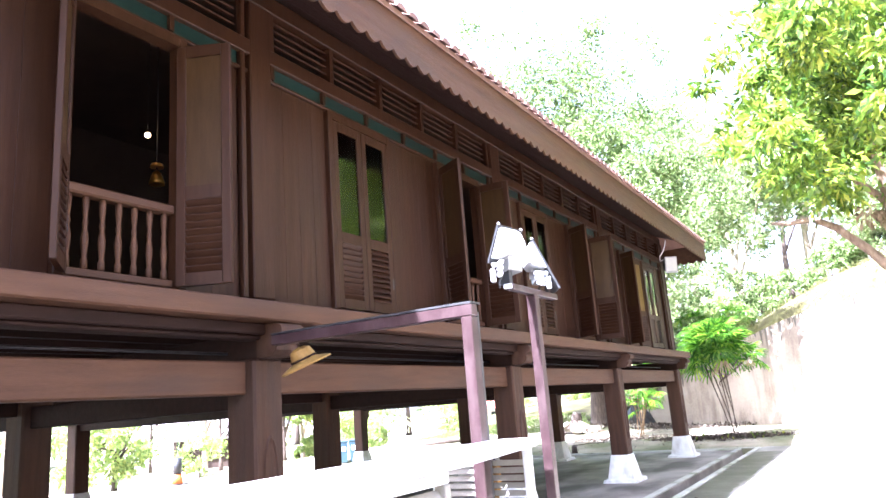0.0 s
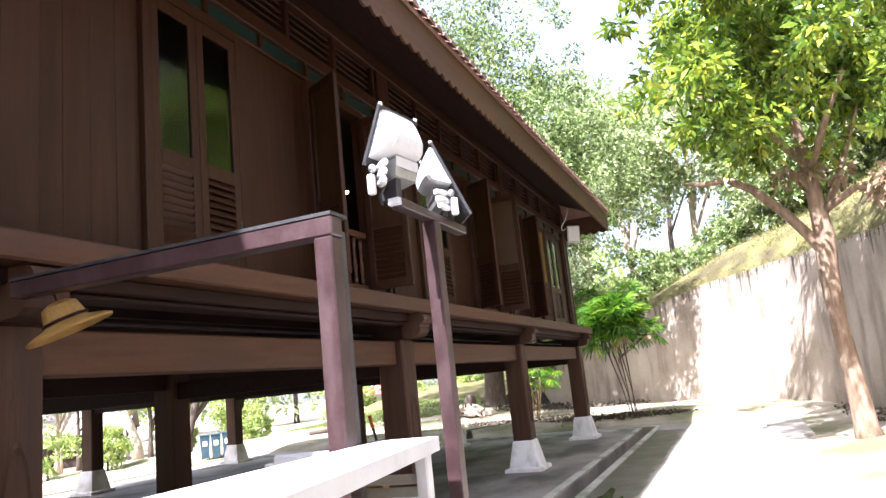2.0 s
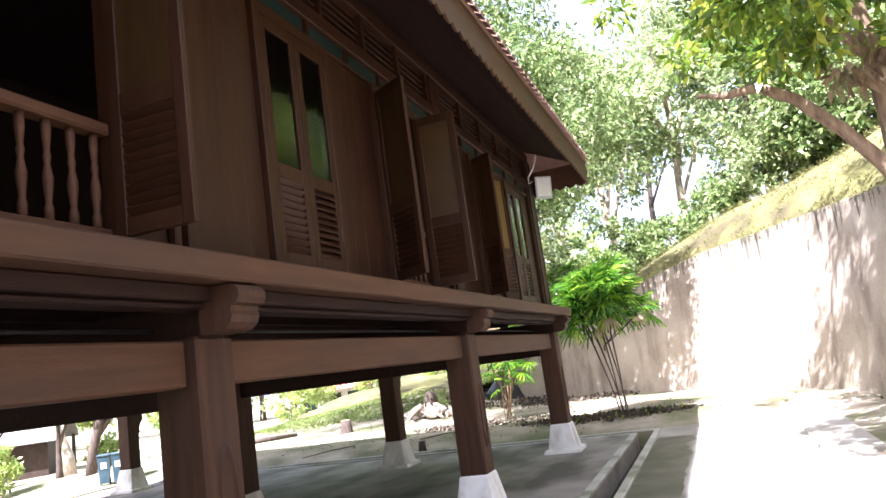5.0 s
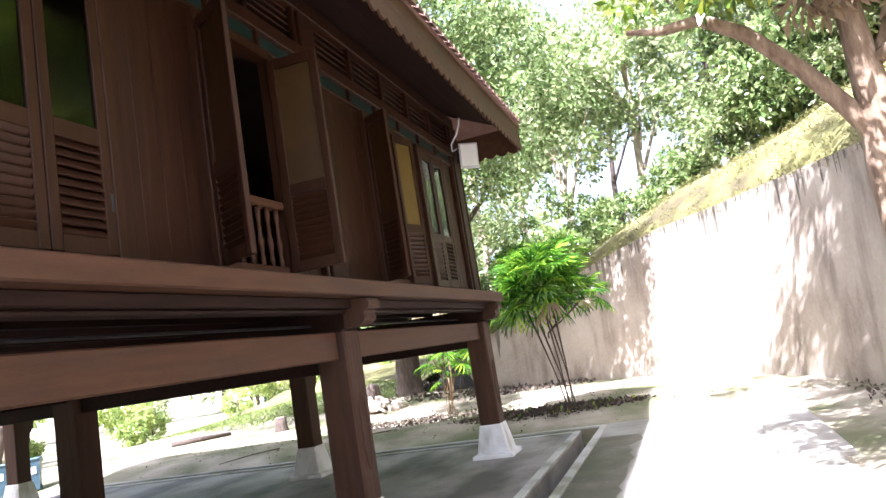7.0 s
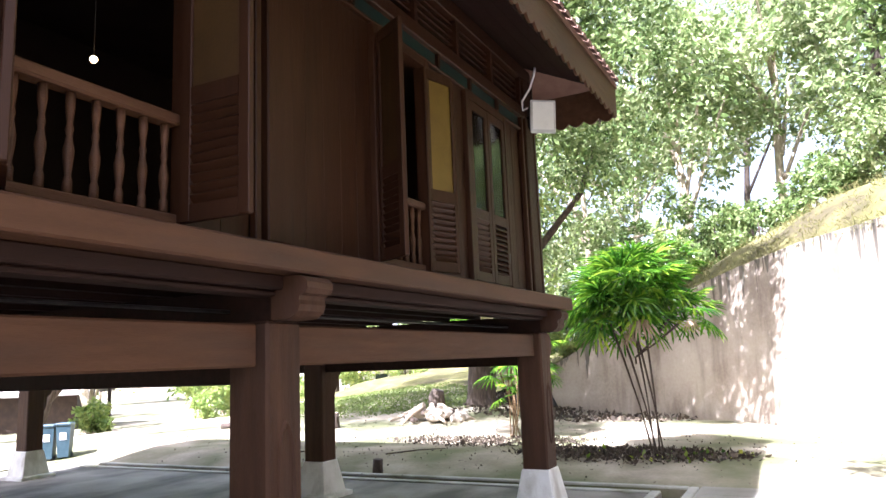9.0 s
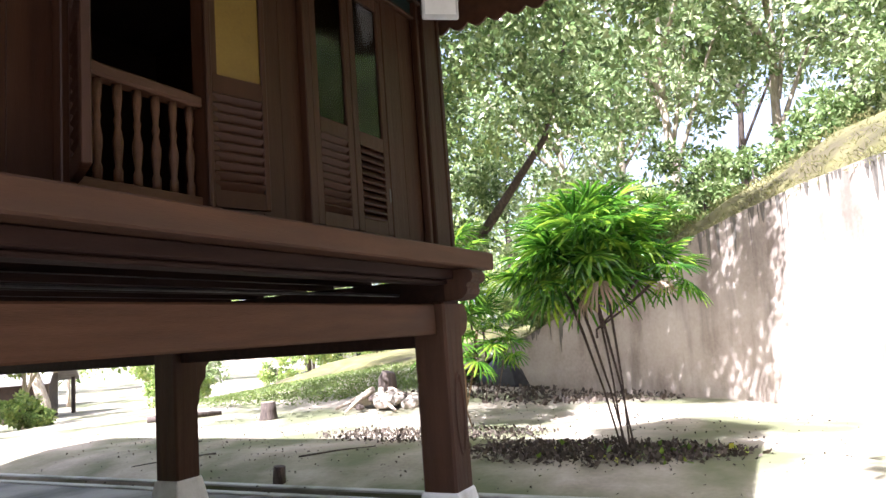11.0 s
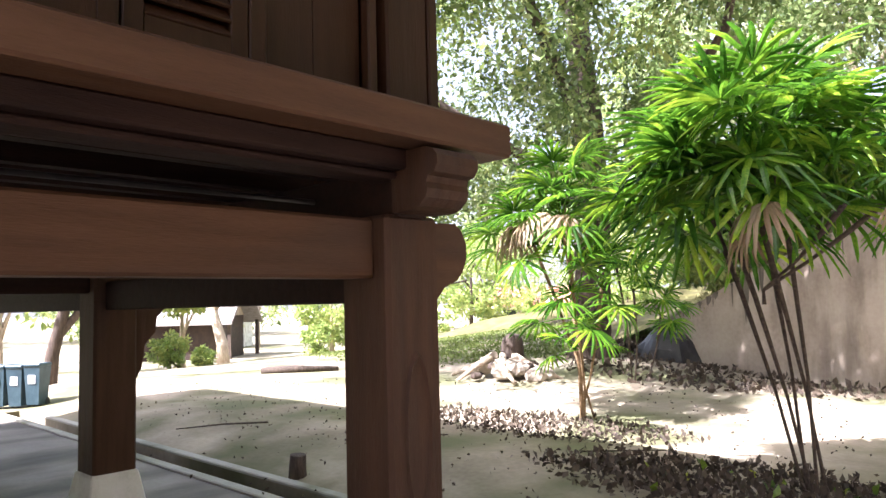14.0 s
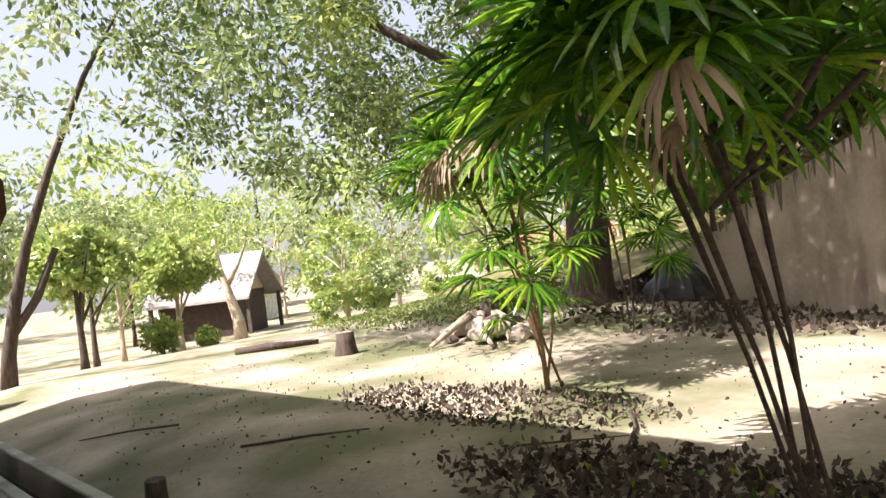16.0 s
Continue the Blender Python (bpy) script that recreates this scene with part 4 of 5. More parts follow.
# ---- plants ----
def leaf_cloud(name, centres, radii, per, size, material, droop=0.3, aspect=0.45, seed=1):
    """Many small leaves in clumps: each leaf is a bent diamond of two faces."""
    g = np.random.default_rng(seed)
    c = np.repeat(np.asarray(centres, float), per, axis=0)
    r = np.repeat(np.asarray(radii, float), per)[:, None]
    n = len(c)
    d = g.normal(size=(n, 3))
    d /= np.linalg.norm(d, axis=1)[:, None]
    p = c + d * r * (g.random((n, 1)) ** 0.5) * np.array([1, 1, 0.75])
    along = d + g.normal(size=(n, 3)) * 0.7
    along[:, 2] -= droop
    along /= np.linalg.norm(along, axis=1)[:, None]
    side = np.cross(along, g.normal(size=(n, 3)))
    side /= np.linalg.norm(side, axis=1)[:, None]
    up = np.cross(side, along)
    s = (size * (0.6 + 0.8 * g.random(n)))[:, None]
    v = np.empty((n, 4, 3))
    v[:, 0] = p
    v[:, 1] = p + along * s * 0.5 + side * s * aspect * 0.5 + up * s * 0.08
    v[:, 2] = p + along * s - up * s * 0.1
    v[:, 3] = p + along * s * 0.5 - side * s * aspect * 0.5 + up * s * 0.08
    me = bpy.data.meshes.new(name)
    me.vertices.add(4 * n)
    me.vertices.foreach_set("co", v.reshape(-1))
    me.loops.add(4 * n)
    me.loops.foreach_set("vertex_index", np.arange(4 * n, dtype=np.int32))
    me.polygons.add(n)
    me.polygons.foreach_set("loop_start", np.arange(0, 4 * n, 4, dtype=np.int32))
    me.update(calc_edges=True)
    me.materials.append(material)
    return me


def tree(name, label, base, height, spread, trunk_r, leaf_mat, bark, clumps, per, leaf, seed, low=0.35, lean=(0, 0), squash=0.8, category="tree", group="", fork=0.35, limbs=6):
    """Tapered trunk, limbs that reach into the crown, and a crown of leaf clumps at twig ends, uneven and with gaps."""
    g = random.Random(seed)
    t = thing(name, label, category, base, group)
    top = Vector((lean[0], lean[1], height * 0.72))
    pts, rad = [], []
    for k in range(7):
        u = k / 6
        w = 0.06 * height * math.sin(u * 5 + seed) * u * (1 - u)
        pts.append((top.x * u + w, top.y * u - w * 0.6, -0.15 + (top.z + 0.15) * u))
        rad.append(trunk_r * (1.25 if k == 0 else 1) * (1 - 0.72 * u))
    part("trunk", tube(bmesh.new(), pts, rad, 9), bark, t)
    centres, radii = [], []
    for k in range(limbs):
        a = math.tau * (k + 0.5 * g.random()) / limbs
        u0 = fork + (0.95 - fork) * k / limbs
        start = Vector(pts[0]).lerp(Vector(pts[-1]), u0)
        reach = spread * (0.6 + 0.4 * g.random())
        tip = Vector((top.x + reach * math.cos(a), top.y + reach * math.sin(a), height * (low + 0.2 + (0.95 - low) * g.random() * 0.7)))
        mid = start.lerp(tip, 0.5) + Vector((0, 0, 0.08 * height * (g.random() - 0.2)))
        part("limb", tube(bmesh.new(), [start, start.lerp(mid, 0.6), mid, mid.lerp(tip, 0.5), tip], [trunk_r * q for q in (0.42, 0.34, 0.26, 0.17, 0.05)], 6), bark, t)
    cz = height * (low + 1) / 2
    hz = height * (1 - low) / 2
    while len(centres) < clumps:
        d = Vector((g.gauss(0, 1), g.gauss(0, 1), g.gauss(0, 1))).normalized()
        r = 0.45 + 0.55 * g.random() ** 0.6
        p = Vector((lean[0] * 0.8 + d.x * spread * r, lean[1] * 0.8 + d.y * spread * r, cz + d.z * hz * r))
        if noise.noise(p * (1.6 / spread) * 1.4 + Vector((seed, 0, 0))) < -0.18:
            continue
        centres.append(p)
        radii.append(spread * (0.11 + 0.13 * g.random()))
    part("crown", leaf_cloud("crown", centres, radii, per, leaf, leaf_mat, seed=seed), leaf_mat, t)
    return t


# the tree with flaking bark by the wall
tb = Vector((0.72, 13.9, ground_z(0.72, 13.9)))
near = thing("tree", "broad-leaved tree with flaking bark and a bare broken limb", "tree", tb)
part("trunk", tube(bmesh.new(), [(0.06, 0.03, -0.2), (0.03, 0.0, 0.15), (0.0, 0, 0.9), (-0.05, 0, 1.7), (-0.04, 0.02, 2.5), (0.0, 0, 3.05), (-0.02, 0.0, 3.6), (-0.05, 0, 4.3), (-0.12, -0.05, 5.2), (-0.1, 0, 6.2)],
                   [0.24, 0.17, 0.14, 0.125, 0.15, 0.15, 0.12, 0.10, 0.07, 0.03], 12), BARK, near)
part("limb", tube(bmesh.new(), [(-0.02, 0, 2.75), (-0.22, 0.0, 3.1), (-0.5, -0.05, 3.5), (-0.9, -0.1, 3.95), (-1.25, -0.15, 4.17), (-1.6, -0.2, 4.15), (-1.9, -0.25, 4.2)],
                  [0.1, 0.085, 0.075, 0.068, 0.06, 0.045, 0.025], 10), BARK, near, "bare broken limb")
for p in ([(0, 0, 3.3), (0.35, 0.1, 3.9), (0.7, 0.2, 4.7), (1.0, 0.3, 5.4)], [(-0.05, 0, 4.2), (-0.5, -0.3, 4.7), (-1.0, -0.6, 5.2), (-1.6, -0.9, 5.5)], [(-0.05, 0, 4.0), (0.2, -0.6, 4.6), (0.5, -1.2, 5.2)],
          [(-0.08, 0, 4.9), (-0.5, 0.5, 5.5), (-1.0, 0.9, 6.0)], [(0, 0, 3.4), (0.5, -0.3, 3.65), (0.95, -0.4, 3.7)]):
    part("limb", tube(bmesh.new(), p, [0.07, 0.055, 0.035, 0.012][:len(p)], 7), BARK, near)
cs, rs = [], []
g = random.Random(5)
while len(cs) < 175:
    d = Vector((g.gauss(0, 1), g.gauss(0, 1), g.gauss(0, 1))).normalized() * (0.35 + 0.65 * g.random() ** 0.7)
    p = Vector((-0.3 + d.x * 2.3, -1.2 + d.y * 2.9, 6.0 + d.z * 2.2))
    if p.z < 4.2 + 0.1 * abs(p.x + 0.3) and p.x < 0.5 or noise.noise(p * 0.8) < -0.08:
        continue
    cs.append(p)
    rs.append(0.2 + 0.26 * g.random())
while len(cs) < 235:
    p = Vector((-0.2 + 1.9 * g.gauss(0, 0.5), 1.4 + 2.0 * g.gauss(0, 0.5), 7.6 + 1.6 * g.gauss(0, 0.5)))
    cs.append(p)
    rs.append(0.25 + 0.25 * g.random())
part("crown", leaf_cloud("crown", cs, rs, 95, 0.17, SUNLEAF, droop=0.5, aspect=0.36, seed=3), SUNLEAF, near)
cs2 = [(0.75 + 0.3 * g.random(), -0.35 + 0.2 * g.gauss(0, 1), 3.35 + 0.4 * g.random()) for _ in range(7)] + [(-0.1 + 0.2 * g.gauss(0, 1), -0.1, 3.9 + 0.3 * g.random()) for _ in range(3)]
part("dry_leaves", leaf_cloud("dry_leaves", cs2, [0.22] * len(cs2), 60, 0.17, DEADLEAF, droop=1.1, aspect=0.3, seed=4), DEADLEAF, near, "hanging dry brown leaves")

# the great dark tree behind the house end, its crown over the yard
big = thing("tree", "great shade tree with a thick dark trunk and wide crown", "tree", (-9.5, 27.4, 0.1))
part("trunk", tube(bmesh.new(), [(0.0, 0.0, -0.3), (0.0, 0.0, 0.1), (0.0, 0, 0.6), (0.08, 0, 1.8), (0.2, -0.1, 3.2), (0.3, -0.3, 5.0), (0.3, -0.6, 7.5)], [0.75, 0.52, 0.40, 0.36, 0.36, 0.30, 0.2], 12), DARKBARK, big)
for k in range(7):
    a = math.tau * k / 7 + 0.3
    part("root", tube(bmesh.new(), [(0.3 * math.cos(a), 0.3 * math.sin(a), 0.25), (0.7 * math.cos(a), 0.7 * math.sin(a), 0.06), (1.3 * math.cos(a + 0.15), 1.3 * math.sin(a + 0.15), -0.05)], [0.14, 0.1, 0.04], 7), DARKBARK, big)
BOUGHS = [[(0.2, -0.1, 3.0), (1.9, -1.0, 3.9), (3.8, -2.2, 5.3), (4.9, -3.2, 7.4)], [(0.2, -0.2, 3.6), (-1.0, -1.5, 4.6), (-2.5, -3.5, 6.2), (-3.5, -6.0, 8.8)], [(0.3, -0.3, 4.6), (0.6, -2.5, 6.6), (1.0, -5.5, 9.2), (1.2, -8.0, 10.8)],
         [(0.1, 0, 3.2), (-2.0, 0.8, 4.4), (-4.5, 1.5, 5.6)], [(0.3, -0.6, 7.0), (1.6, 0.8, 9.0), (3.0, 2.0, 11.0)], [(0.3, -0.6, 7.2), (-1.4, -0.5, 9.2), (-3.0, 0.4, 11.2)]]
for p in BOUGHS:
    part("limb", tube(bmesh.new(), p, [0.17, 0.11, 0.065, 0.02][:len(p)], 8), DARKBARK, big)
cs, rs = [], []
g = random.Random(11)
while len(cs) < 300:
    p = Vector((g.uniform(-7.2, 5.4), g.uniform(-9.5, 5.0), g.uniform(2.2, 12.5)))
    q = Vector(((p.x + 0.6) / 6.6, (p.y + 2.0) / 7.3, (p.z - 8.0) / 5.6))
    floor_z = 2.2 + 0.085 * max(0, -p.y - 1) ** 1.9 + 0.14 * max(0, p.x - 0.5) ** 1.5
    if not 0.35 < q.length < 1 or p.z < floor_z or noise.noise(p * 0.42 + Vector((3, 1, 7))) < -0.02:
        continue
    cs.append(p)
    rs.append(0.5 + 0.5 * g.random())
part("crown", leaf_cloud("crown", cs, rs, 235, 0.135, DARKLEAF, seed=12), DARKLEAF, big)
# near-side clumps get a paler leaf colour to look sunlit
cs = [(g.uniform(-2.2, 3.2), g.uniform(-4.5, -1.2), g.uniform(3.6, 9.0)) for _ in range(45)]
part("inner_crown", leaf_cloud("inner_crown", cs, [0.4 + 0.3 * g.random() for _ in cs], 130, 0.14, PALELEAF, seed=14), PALELEAF, big)
# extra high clumps, added sunward of the wall only to dapple it with shade
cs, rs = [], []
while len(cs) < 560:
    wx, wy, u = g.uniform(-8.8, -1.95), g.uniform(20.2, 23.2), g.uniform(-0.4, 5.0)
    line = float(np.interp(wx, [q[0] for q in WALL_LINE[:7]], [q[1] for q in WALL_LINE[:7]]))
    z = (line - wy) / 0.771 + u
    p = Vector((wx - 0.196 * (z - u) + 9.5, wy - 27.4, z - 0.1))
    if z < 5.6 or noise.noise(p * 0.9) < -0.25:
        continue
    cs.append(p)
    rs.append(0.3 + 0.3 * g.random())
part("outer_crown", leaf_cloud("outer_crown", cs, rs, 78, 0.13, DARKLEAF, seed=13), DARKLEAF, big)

# woods on the bank above the wall
for k, (x, y, z, h, sp, lm, low) in enumerate([
        (-4.6, 33.8, 4.5, 10.5, 3.4, MIDLEAF, 0.36), (1.3, 32.5, 6.5, 11.5, 3.3, MIDLEAF, 0.06), (-1.6, 35.5, 5.8, 11.0, 3.4, MIDLEAF, 0.34), (-3.4, 46.0, 7.0, 13.0, 4.6, MIDLEAF, 0.38), (-8.5, 35.0, 2.5, 11.5, 3.8, MIDLEAF, 0.12), (3.4, 28.6, 6.8, 10.5, 3.3, DARKLEAF, 0.05),
        (6.2, 25.0, 7.0, 10.0, 3.2, DARKLEAF, 0.05), (8.2, 19.5, 7.6, 10.0, 3.6, DARKLEAF, 0.15), (9.2, 13.0, 7.4, 9.5, 3.5, MIDLEAF, 0.15), (3.5, 37.0, 9.5, 11.0, 4.2, MIDLEAF, 0.1),
        (-7.8, 41.0, 5.5, 14.0, 4.6, MIDLEAF, 0.3), (9.5, 31.0, 11.0, 11.0, 4.4, DARKLEAF, 0.1), (13.5, 22.0, 11.5, 11.0, 4.5, MIDLEAF, 0.1), (-12.5, 40.0, 1.5, 13.0, 4.6, PALELEAF, 0.12), (1.2, 44.0, 9.0, 14.0, 5.0, MIDLEAF, 0.3)]):
    tree("tree", "leafy tree on the grass bank above the wall", (x, y, z - 1.2), h, sp, 0.2, lm, DARKBARK if k % 2 else PALEBARK, 120, 70, 0.24, 20 + k, low=low, group="woods on the bank")
for k, (i, off) in enumerate([(5.6, 4.6), (6.4, 5.0), (7.1, 5.4), (7.7, 6.6), (8.3, 6.9), (8.9, 6.8), (9.5, 6.9), (10.1, 6.7), (10.7, 6.8), (11.3, 6.7), (12.0, 6.6), (12.7, 6.7), (13.4, 6.8), (8.1, 9.2), (8.9, 9.6), (9.8, 9.4), (10.8, 9.8), (11.8, 9.6), (12.8, 9.6), (13.6, 9.4)]):
    p = bank_point(i, off)
    low_one = k < 3
    tree("shrub", "dark dense thicket at the foot of the woods", (p.x, p.y, p.z - 0.35), 2.2 if low_one else 3.6 + 0.7 * (k % 3), 1.2 if low_one else 1.7 + 0.2 * (k % 2), 0.05, DARKLEAF if k % 3 else MIDLEAF, DARKBARK, 60 if low_one else 110, 75, 0.16, 180 + k, low=0.0, category="shrub", group="thicket under the woods", limbs=6)

for k, (i, off, h) in enumerate([(4.3, 0.8, 1.6), (4.9, 1.0, 2.0), (5.5, 1.1, 2.2), (6.0, 1.5, 2.0), (5.2, 2.6, 3.0), (6.6, 2.4, 2.2)]):
    p = bank_point(i, off)
    tree("shrub", "tangled shrub over the low end of the wall", (p.x, p.y, p.z - 0.2), h, 1.0, 0.04, DARKLEAF if k % 3 else PALELEAF, DARKBARK, 55, 70, 0.13, 230 + k, low=0.0, category="shrub", group="shrubs over the wall end", limbs=5)


# ---- fan palms ----
def fan_leaf(seed, fingers, length, width, arc, droop):
    """A palmate leaf: the hub at the origin, opening along +x, lying near the xy plane."""
    g = random.Random(seed)
    v, f = [], []
    for k in range(fingers):
        a = radians(-arc + 2 * arc * k / (fingers - 1)) + g.uniform(-0.04, 0.04)
        ln = length * (0.82 + 0.18 * math.cos(a * 0.8)) * g.uniform(0.9, 1.06)
        r0 = len(v)
        for s, (u, w) in enumerate(((0.05, 0.25), (0.3, 0.9), (0.65, 1.0), (0.9, 0.7), (1.0, 0.12))):
            x, z = ln * u, 0.10 * ln * math.sin(u * 2.2) - droop * ln * u ** 2.2
            for sgn in (-1, 0, 1):
                yy = sgn * width * 0.5 * w
                v.append((x * math.cos(a) - yy * math.sin(a), x * math.sin(a) + yy * math.cos(a), z + (0.012 * w if sgn == 0 else 0)))
        for s in range(4):
            for c in (0, 1):
                i = r0 + s * 3 + c
                f.append((i, i + 1, i + 4, i + 3))
    return v, f


FANS = [raw("leaf", *fan_leaf(k, 13 + k % 3, 0.5, 0.044, 105, 0.22 + 0.09 * k), PALMLEAF) for k in range(4)]
DRYFANS = [raw("leaf", *fan_leaf(9 + k, 10, 0.48, 0.05, 60, 0.75), DEADLEAF) for k in range(2)]


def palm(name, label, base, stems, group, dry=(), seed=1, scale=1.0, stem_mat=STEM):
    """A clump of thin fibrous stems, each with a head of fan leaves on long stalks."""
    g = random.Random(seed)
    t = thing(name, label, "palm", base, group)
    for foot, head, count, size in stems:
        f, h = Vector(foot), Vector(head)
        pts = [f + Vector((0, 0, -0.1)), f, f.lerp(h, 0.35) + Vector((0.03, 0.02, 0)), f.lerp(h, 0.7) + Vector((0.02, 0.03, 0)), h]
        part("stem", tube(bmesh.new(), pts, [0.016, 0.014, 0.013, 0.02, 0.022], 6), stem_mat, t)
        for k in range(count):
            a = k * 2.4 + g.uniform(-0.4, 0.4)
            e = radians(68 - 88 * k / max(1, count - 1) + g.uniform(-10, 10))
            ln = size * g.uniform(0.42, 0.66)
            d = Vector((math.cos(a) * math.cos(e), math.sin(a) * math.cos(e), math.sin(e)))
            hub = h + d * ln
            part("stalk", tube(bmesh.new(), [h, h.lerp(hub, 0.5) + Vector((0, 0, 0.02)), hub], [0.011, 0.008, 0.006], 5), PALMLEAF, t)
            lf = part("leaf", FANS[g.randrange(4)], PALMLEAF, t)
            pitch = math.degrees(e) * 0.9 - 12 + g.uniform(-12, 12)
            lf.matrix_basis = Matrix.Translation(hub) @ pose(0, 0, 0, 0, 0, math.degrees(a)) @ pose(0, 0, 0, g.uniform(-25, 25), -pitch, 0) @ Matrix.Diagonal((scale * size, scale * size, scale * size, 1))
    for (x, y, z), turn, sz in dry:
        lf = part("dry_leaf", DRYFANS[g.randrange(2)], DEADLEAF, t, "hanging dry brown frond")
        lf.matrix_basis = pose(x, y, z, 0, 0, turn) @ pose(0, 0, 0, 0, 25, 0) @ Matrix.Diagonal((sz, sz, sz, 1))
    return t


pb = Vector((-3.55, 20.64, 0.17))
palm("fan_palm", "clump of tall green fan palms with thin dark stems", pb,
     [((0.02, 0.0, 0), (-0.32, -0.42, 2.0), 18, 0.95), ((0.10, 0.05, 0), (-0.12, -0.50, 2.2), 19, 1.0), ((-0.06, 0.08, 0), (-0.5, -0.25, 2.05), 12, 0.95), ((0.06, -0.02, 0), (0.02, -0.4, 2.4), 18, 0.95),
      ((-0.02, 0.03, 0), (-0.22, -0.2, 2.45), 18, 0.95), ((-0.12, -0.32, 1.45), (0.42, -0.3, 2.0), 10, 0.85), ((-0.12, -0.32, 1.45), (0.6, -0.1, 2.0), 7, 0.7)],
     "fan palms", (((0.16, -0.98, 1.98), -100, 0.68), ((-0.1, -0.5, 1.85), 170, 0.6), ((0.7, -0.35, 1.95), -40, 0.42)), seed=2)
pb2 = Vector((-6.62, 22.55, 0.16))
palm("fan_palm", "clump of fan palms with pale thin stems and dry fronds", pb2,
     [((0.0, 0.0, 0), (0.2, -0.6, 2.35), 12, 0.95), ((0.12, 0.05, 0), (-0.35, -0.4, 2.1), 11, 0.95), ((-0.1, 0.1, 0), (-0.1, -0.1, 2.6), 11, 0.95), ((0.08, -0.1, 0), (0.42, -0.75, 1.22), 6, 0.85), ((-0.04, 0.0, 0), (0.5, -0.3, 1.55), 6, 0.8), ((0.02, -0.08, 0), (0.25, -0.5, 0.85), 5, 0.6)],
     "fan palms", (((-0.1, -0.8, 2.35), -140, 0.85), ((0.15, -0.9, 2.4), -95, 0.85), ((-0.4, -0.6, 2.2), 170, 0.85), ((-0.35, -0.75, 2.3), -170, 0.8), ((0.4, -0.9, 2.35), -70, 0.75)), seed=5, stem_mat=PALESTEM)
palm("fan_palm", "low fan palm beside the shade tree", Vector((-7.6, 25.6, 0.2)), [((0, 0, 0), (0.1, -0.1, 1.5), 9, 0.9), ((0.15, 0.1, 0), (0.4, 0.2, 1.1), 7, 0.8), ((-0.1, 0.1, 0), (-0.3, 0.1, 1.9), 9, 0.9)], "fan palms", seed=8)

pb3 = bank_point(5.9, 0.6)
palm("fan_palm", "fan palms with dry hanging fronds on top of the wall end", pb3,
     [((0.0, 0.0, 0), (0.1, -0.3, 0.75), 10, 0.85), ((0.4, 0.1, 0), (0.7, -0.3, 0.6), 10, 0.8), ((-0.3, 0.1, 0), (-0.5, -0.2, 1.1), 10, 0.85), ((0.5, 0.3, 0), (0.9, 0.1, 1.2), 10, 0.85)],
     "fan palms", (((0.1, -0.5, 0.6), -100, 0.8), ((0.5, -0.5, 0.5), -60, 0.7), ((-0.3, -0.5, 0.8), -130, 0.8)), seed=15)


# ---- beds of litter, shoots, twigs ----
def litter(name, label, cx, cy, rx, ry, n, size, seed, material=LITTER, lift=0.0, tall=0.35, kind="stuff"):
    g = np.random.default_rng(seed)
    a, r = g.random(n) * math.tau, np.sqrt(g.random(n)) * (0.75 + 0.35 * g.random(n))
    pts = [(cx + rx * rr * math.cos(aa), cy + ry * rr * math.sin(aa)) for aa, rr in zip(a, r)]
    c = [(x, y, ground_z(x, y) + lift + 0.02 * g.random()) for x, y in pts]
    me = leaf_cloud(name, c, [0.03] * n, 1, size, material, droop=-tall, aspect=0.6, seed=seed)
    return tagged(part(name, me, material, None), label, name.replace("_", " "), kind=kind)


litter("leaf_litter", "dark bed of dry leaves under the fan palm", -3.95, 20.6, 1.85, 0.75, 3000, 0.07, 31)
litter("leaf_litter", "dark bed of dry leaves under the small palms", -6.9, 21.8, 2.0, 0.7, 2000, 0.06, 32)
litter("leaf_litter", "dry leaves scattered over the shaded yard", -6.5, 27.0, 3.5, 1.8, 1800, 0.11, 33)
litter("leaf_litter", "dry leaves scattered over bare earth", -7.5, 22.0, 7.5, 3.6, 1700, 0.035, 34, tall=0.1)
litter("grass", "short green grass on the low rise", -14.0, 29.6, 6.0, 3.6, 26000, 0.06, 36, GRASS, tall=0.6)
litter("grass", "green shoots among the dry leaves", -3.4, 20.5, 1.5, 0.6, 60, 0.09, 37, SUNLEAF, tall=1.5)
litter("leaf_litter", "dry leaves blown against the wall foot", 1.6, 17.5, 0.7, 3.6, 700, 0.09, 38, tall=0.15)
g = np.random.default_rng(40)
cs, rs = [], []
for i in range(4, len(BL) - 1):
    for _ in range(120):
        cs.append(bank_point(i + g.random(), 0.05 + 6.0 * g.random() ** 1.6))
        rs.append(0.16)
tagged(part("grass", leaf_cloud("grass", cs, rs, 24, 0.10, DRYGRASS, droop=-0.3, aspect=0.12, seed=41), DRYGRASS, None), "tufts of dry grass over the bank and wall top", "grass", kind="stuff")

for x0, y0, x1, y1, r in ((-7.9, 19.95, -7.2, 20.8, 0.012), (-5.3, 21.9, -4.85, 21.15, 0.016), (-9.6, 20.1, -10.6, 19.4, 0.012), (-5.6, 20.9, -5.0, 21.4, 0.008)):
    tw = thing("twig", "thin dry fallen twig on the earth", "twig", (x0, y0, ground_z(x0, y0) + r), "fallen twigs")
    mx, my = (x0 + x1) / 2 + 0.05, (y0 + y1) / 2
    part("stick", tube(bmesh.new(), [(0, 0, 0), (mx - x0, my - y0, ground_z(mx, my) - ground_z(x0, y0) + 0.01), (x1 - x0, y1 - y0, ground_z(x1, y1) - ground_z(x0, y0))], [r, r * 0.9, r * 0.5], 6), DARKBARK, tw)
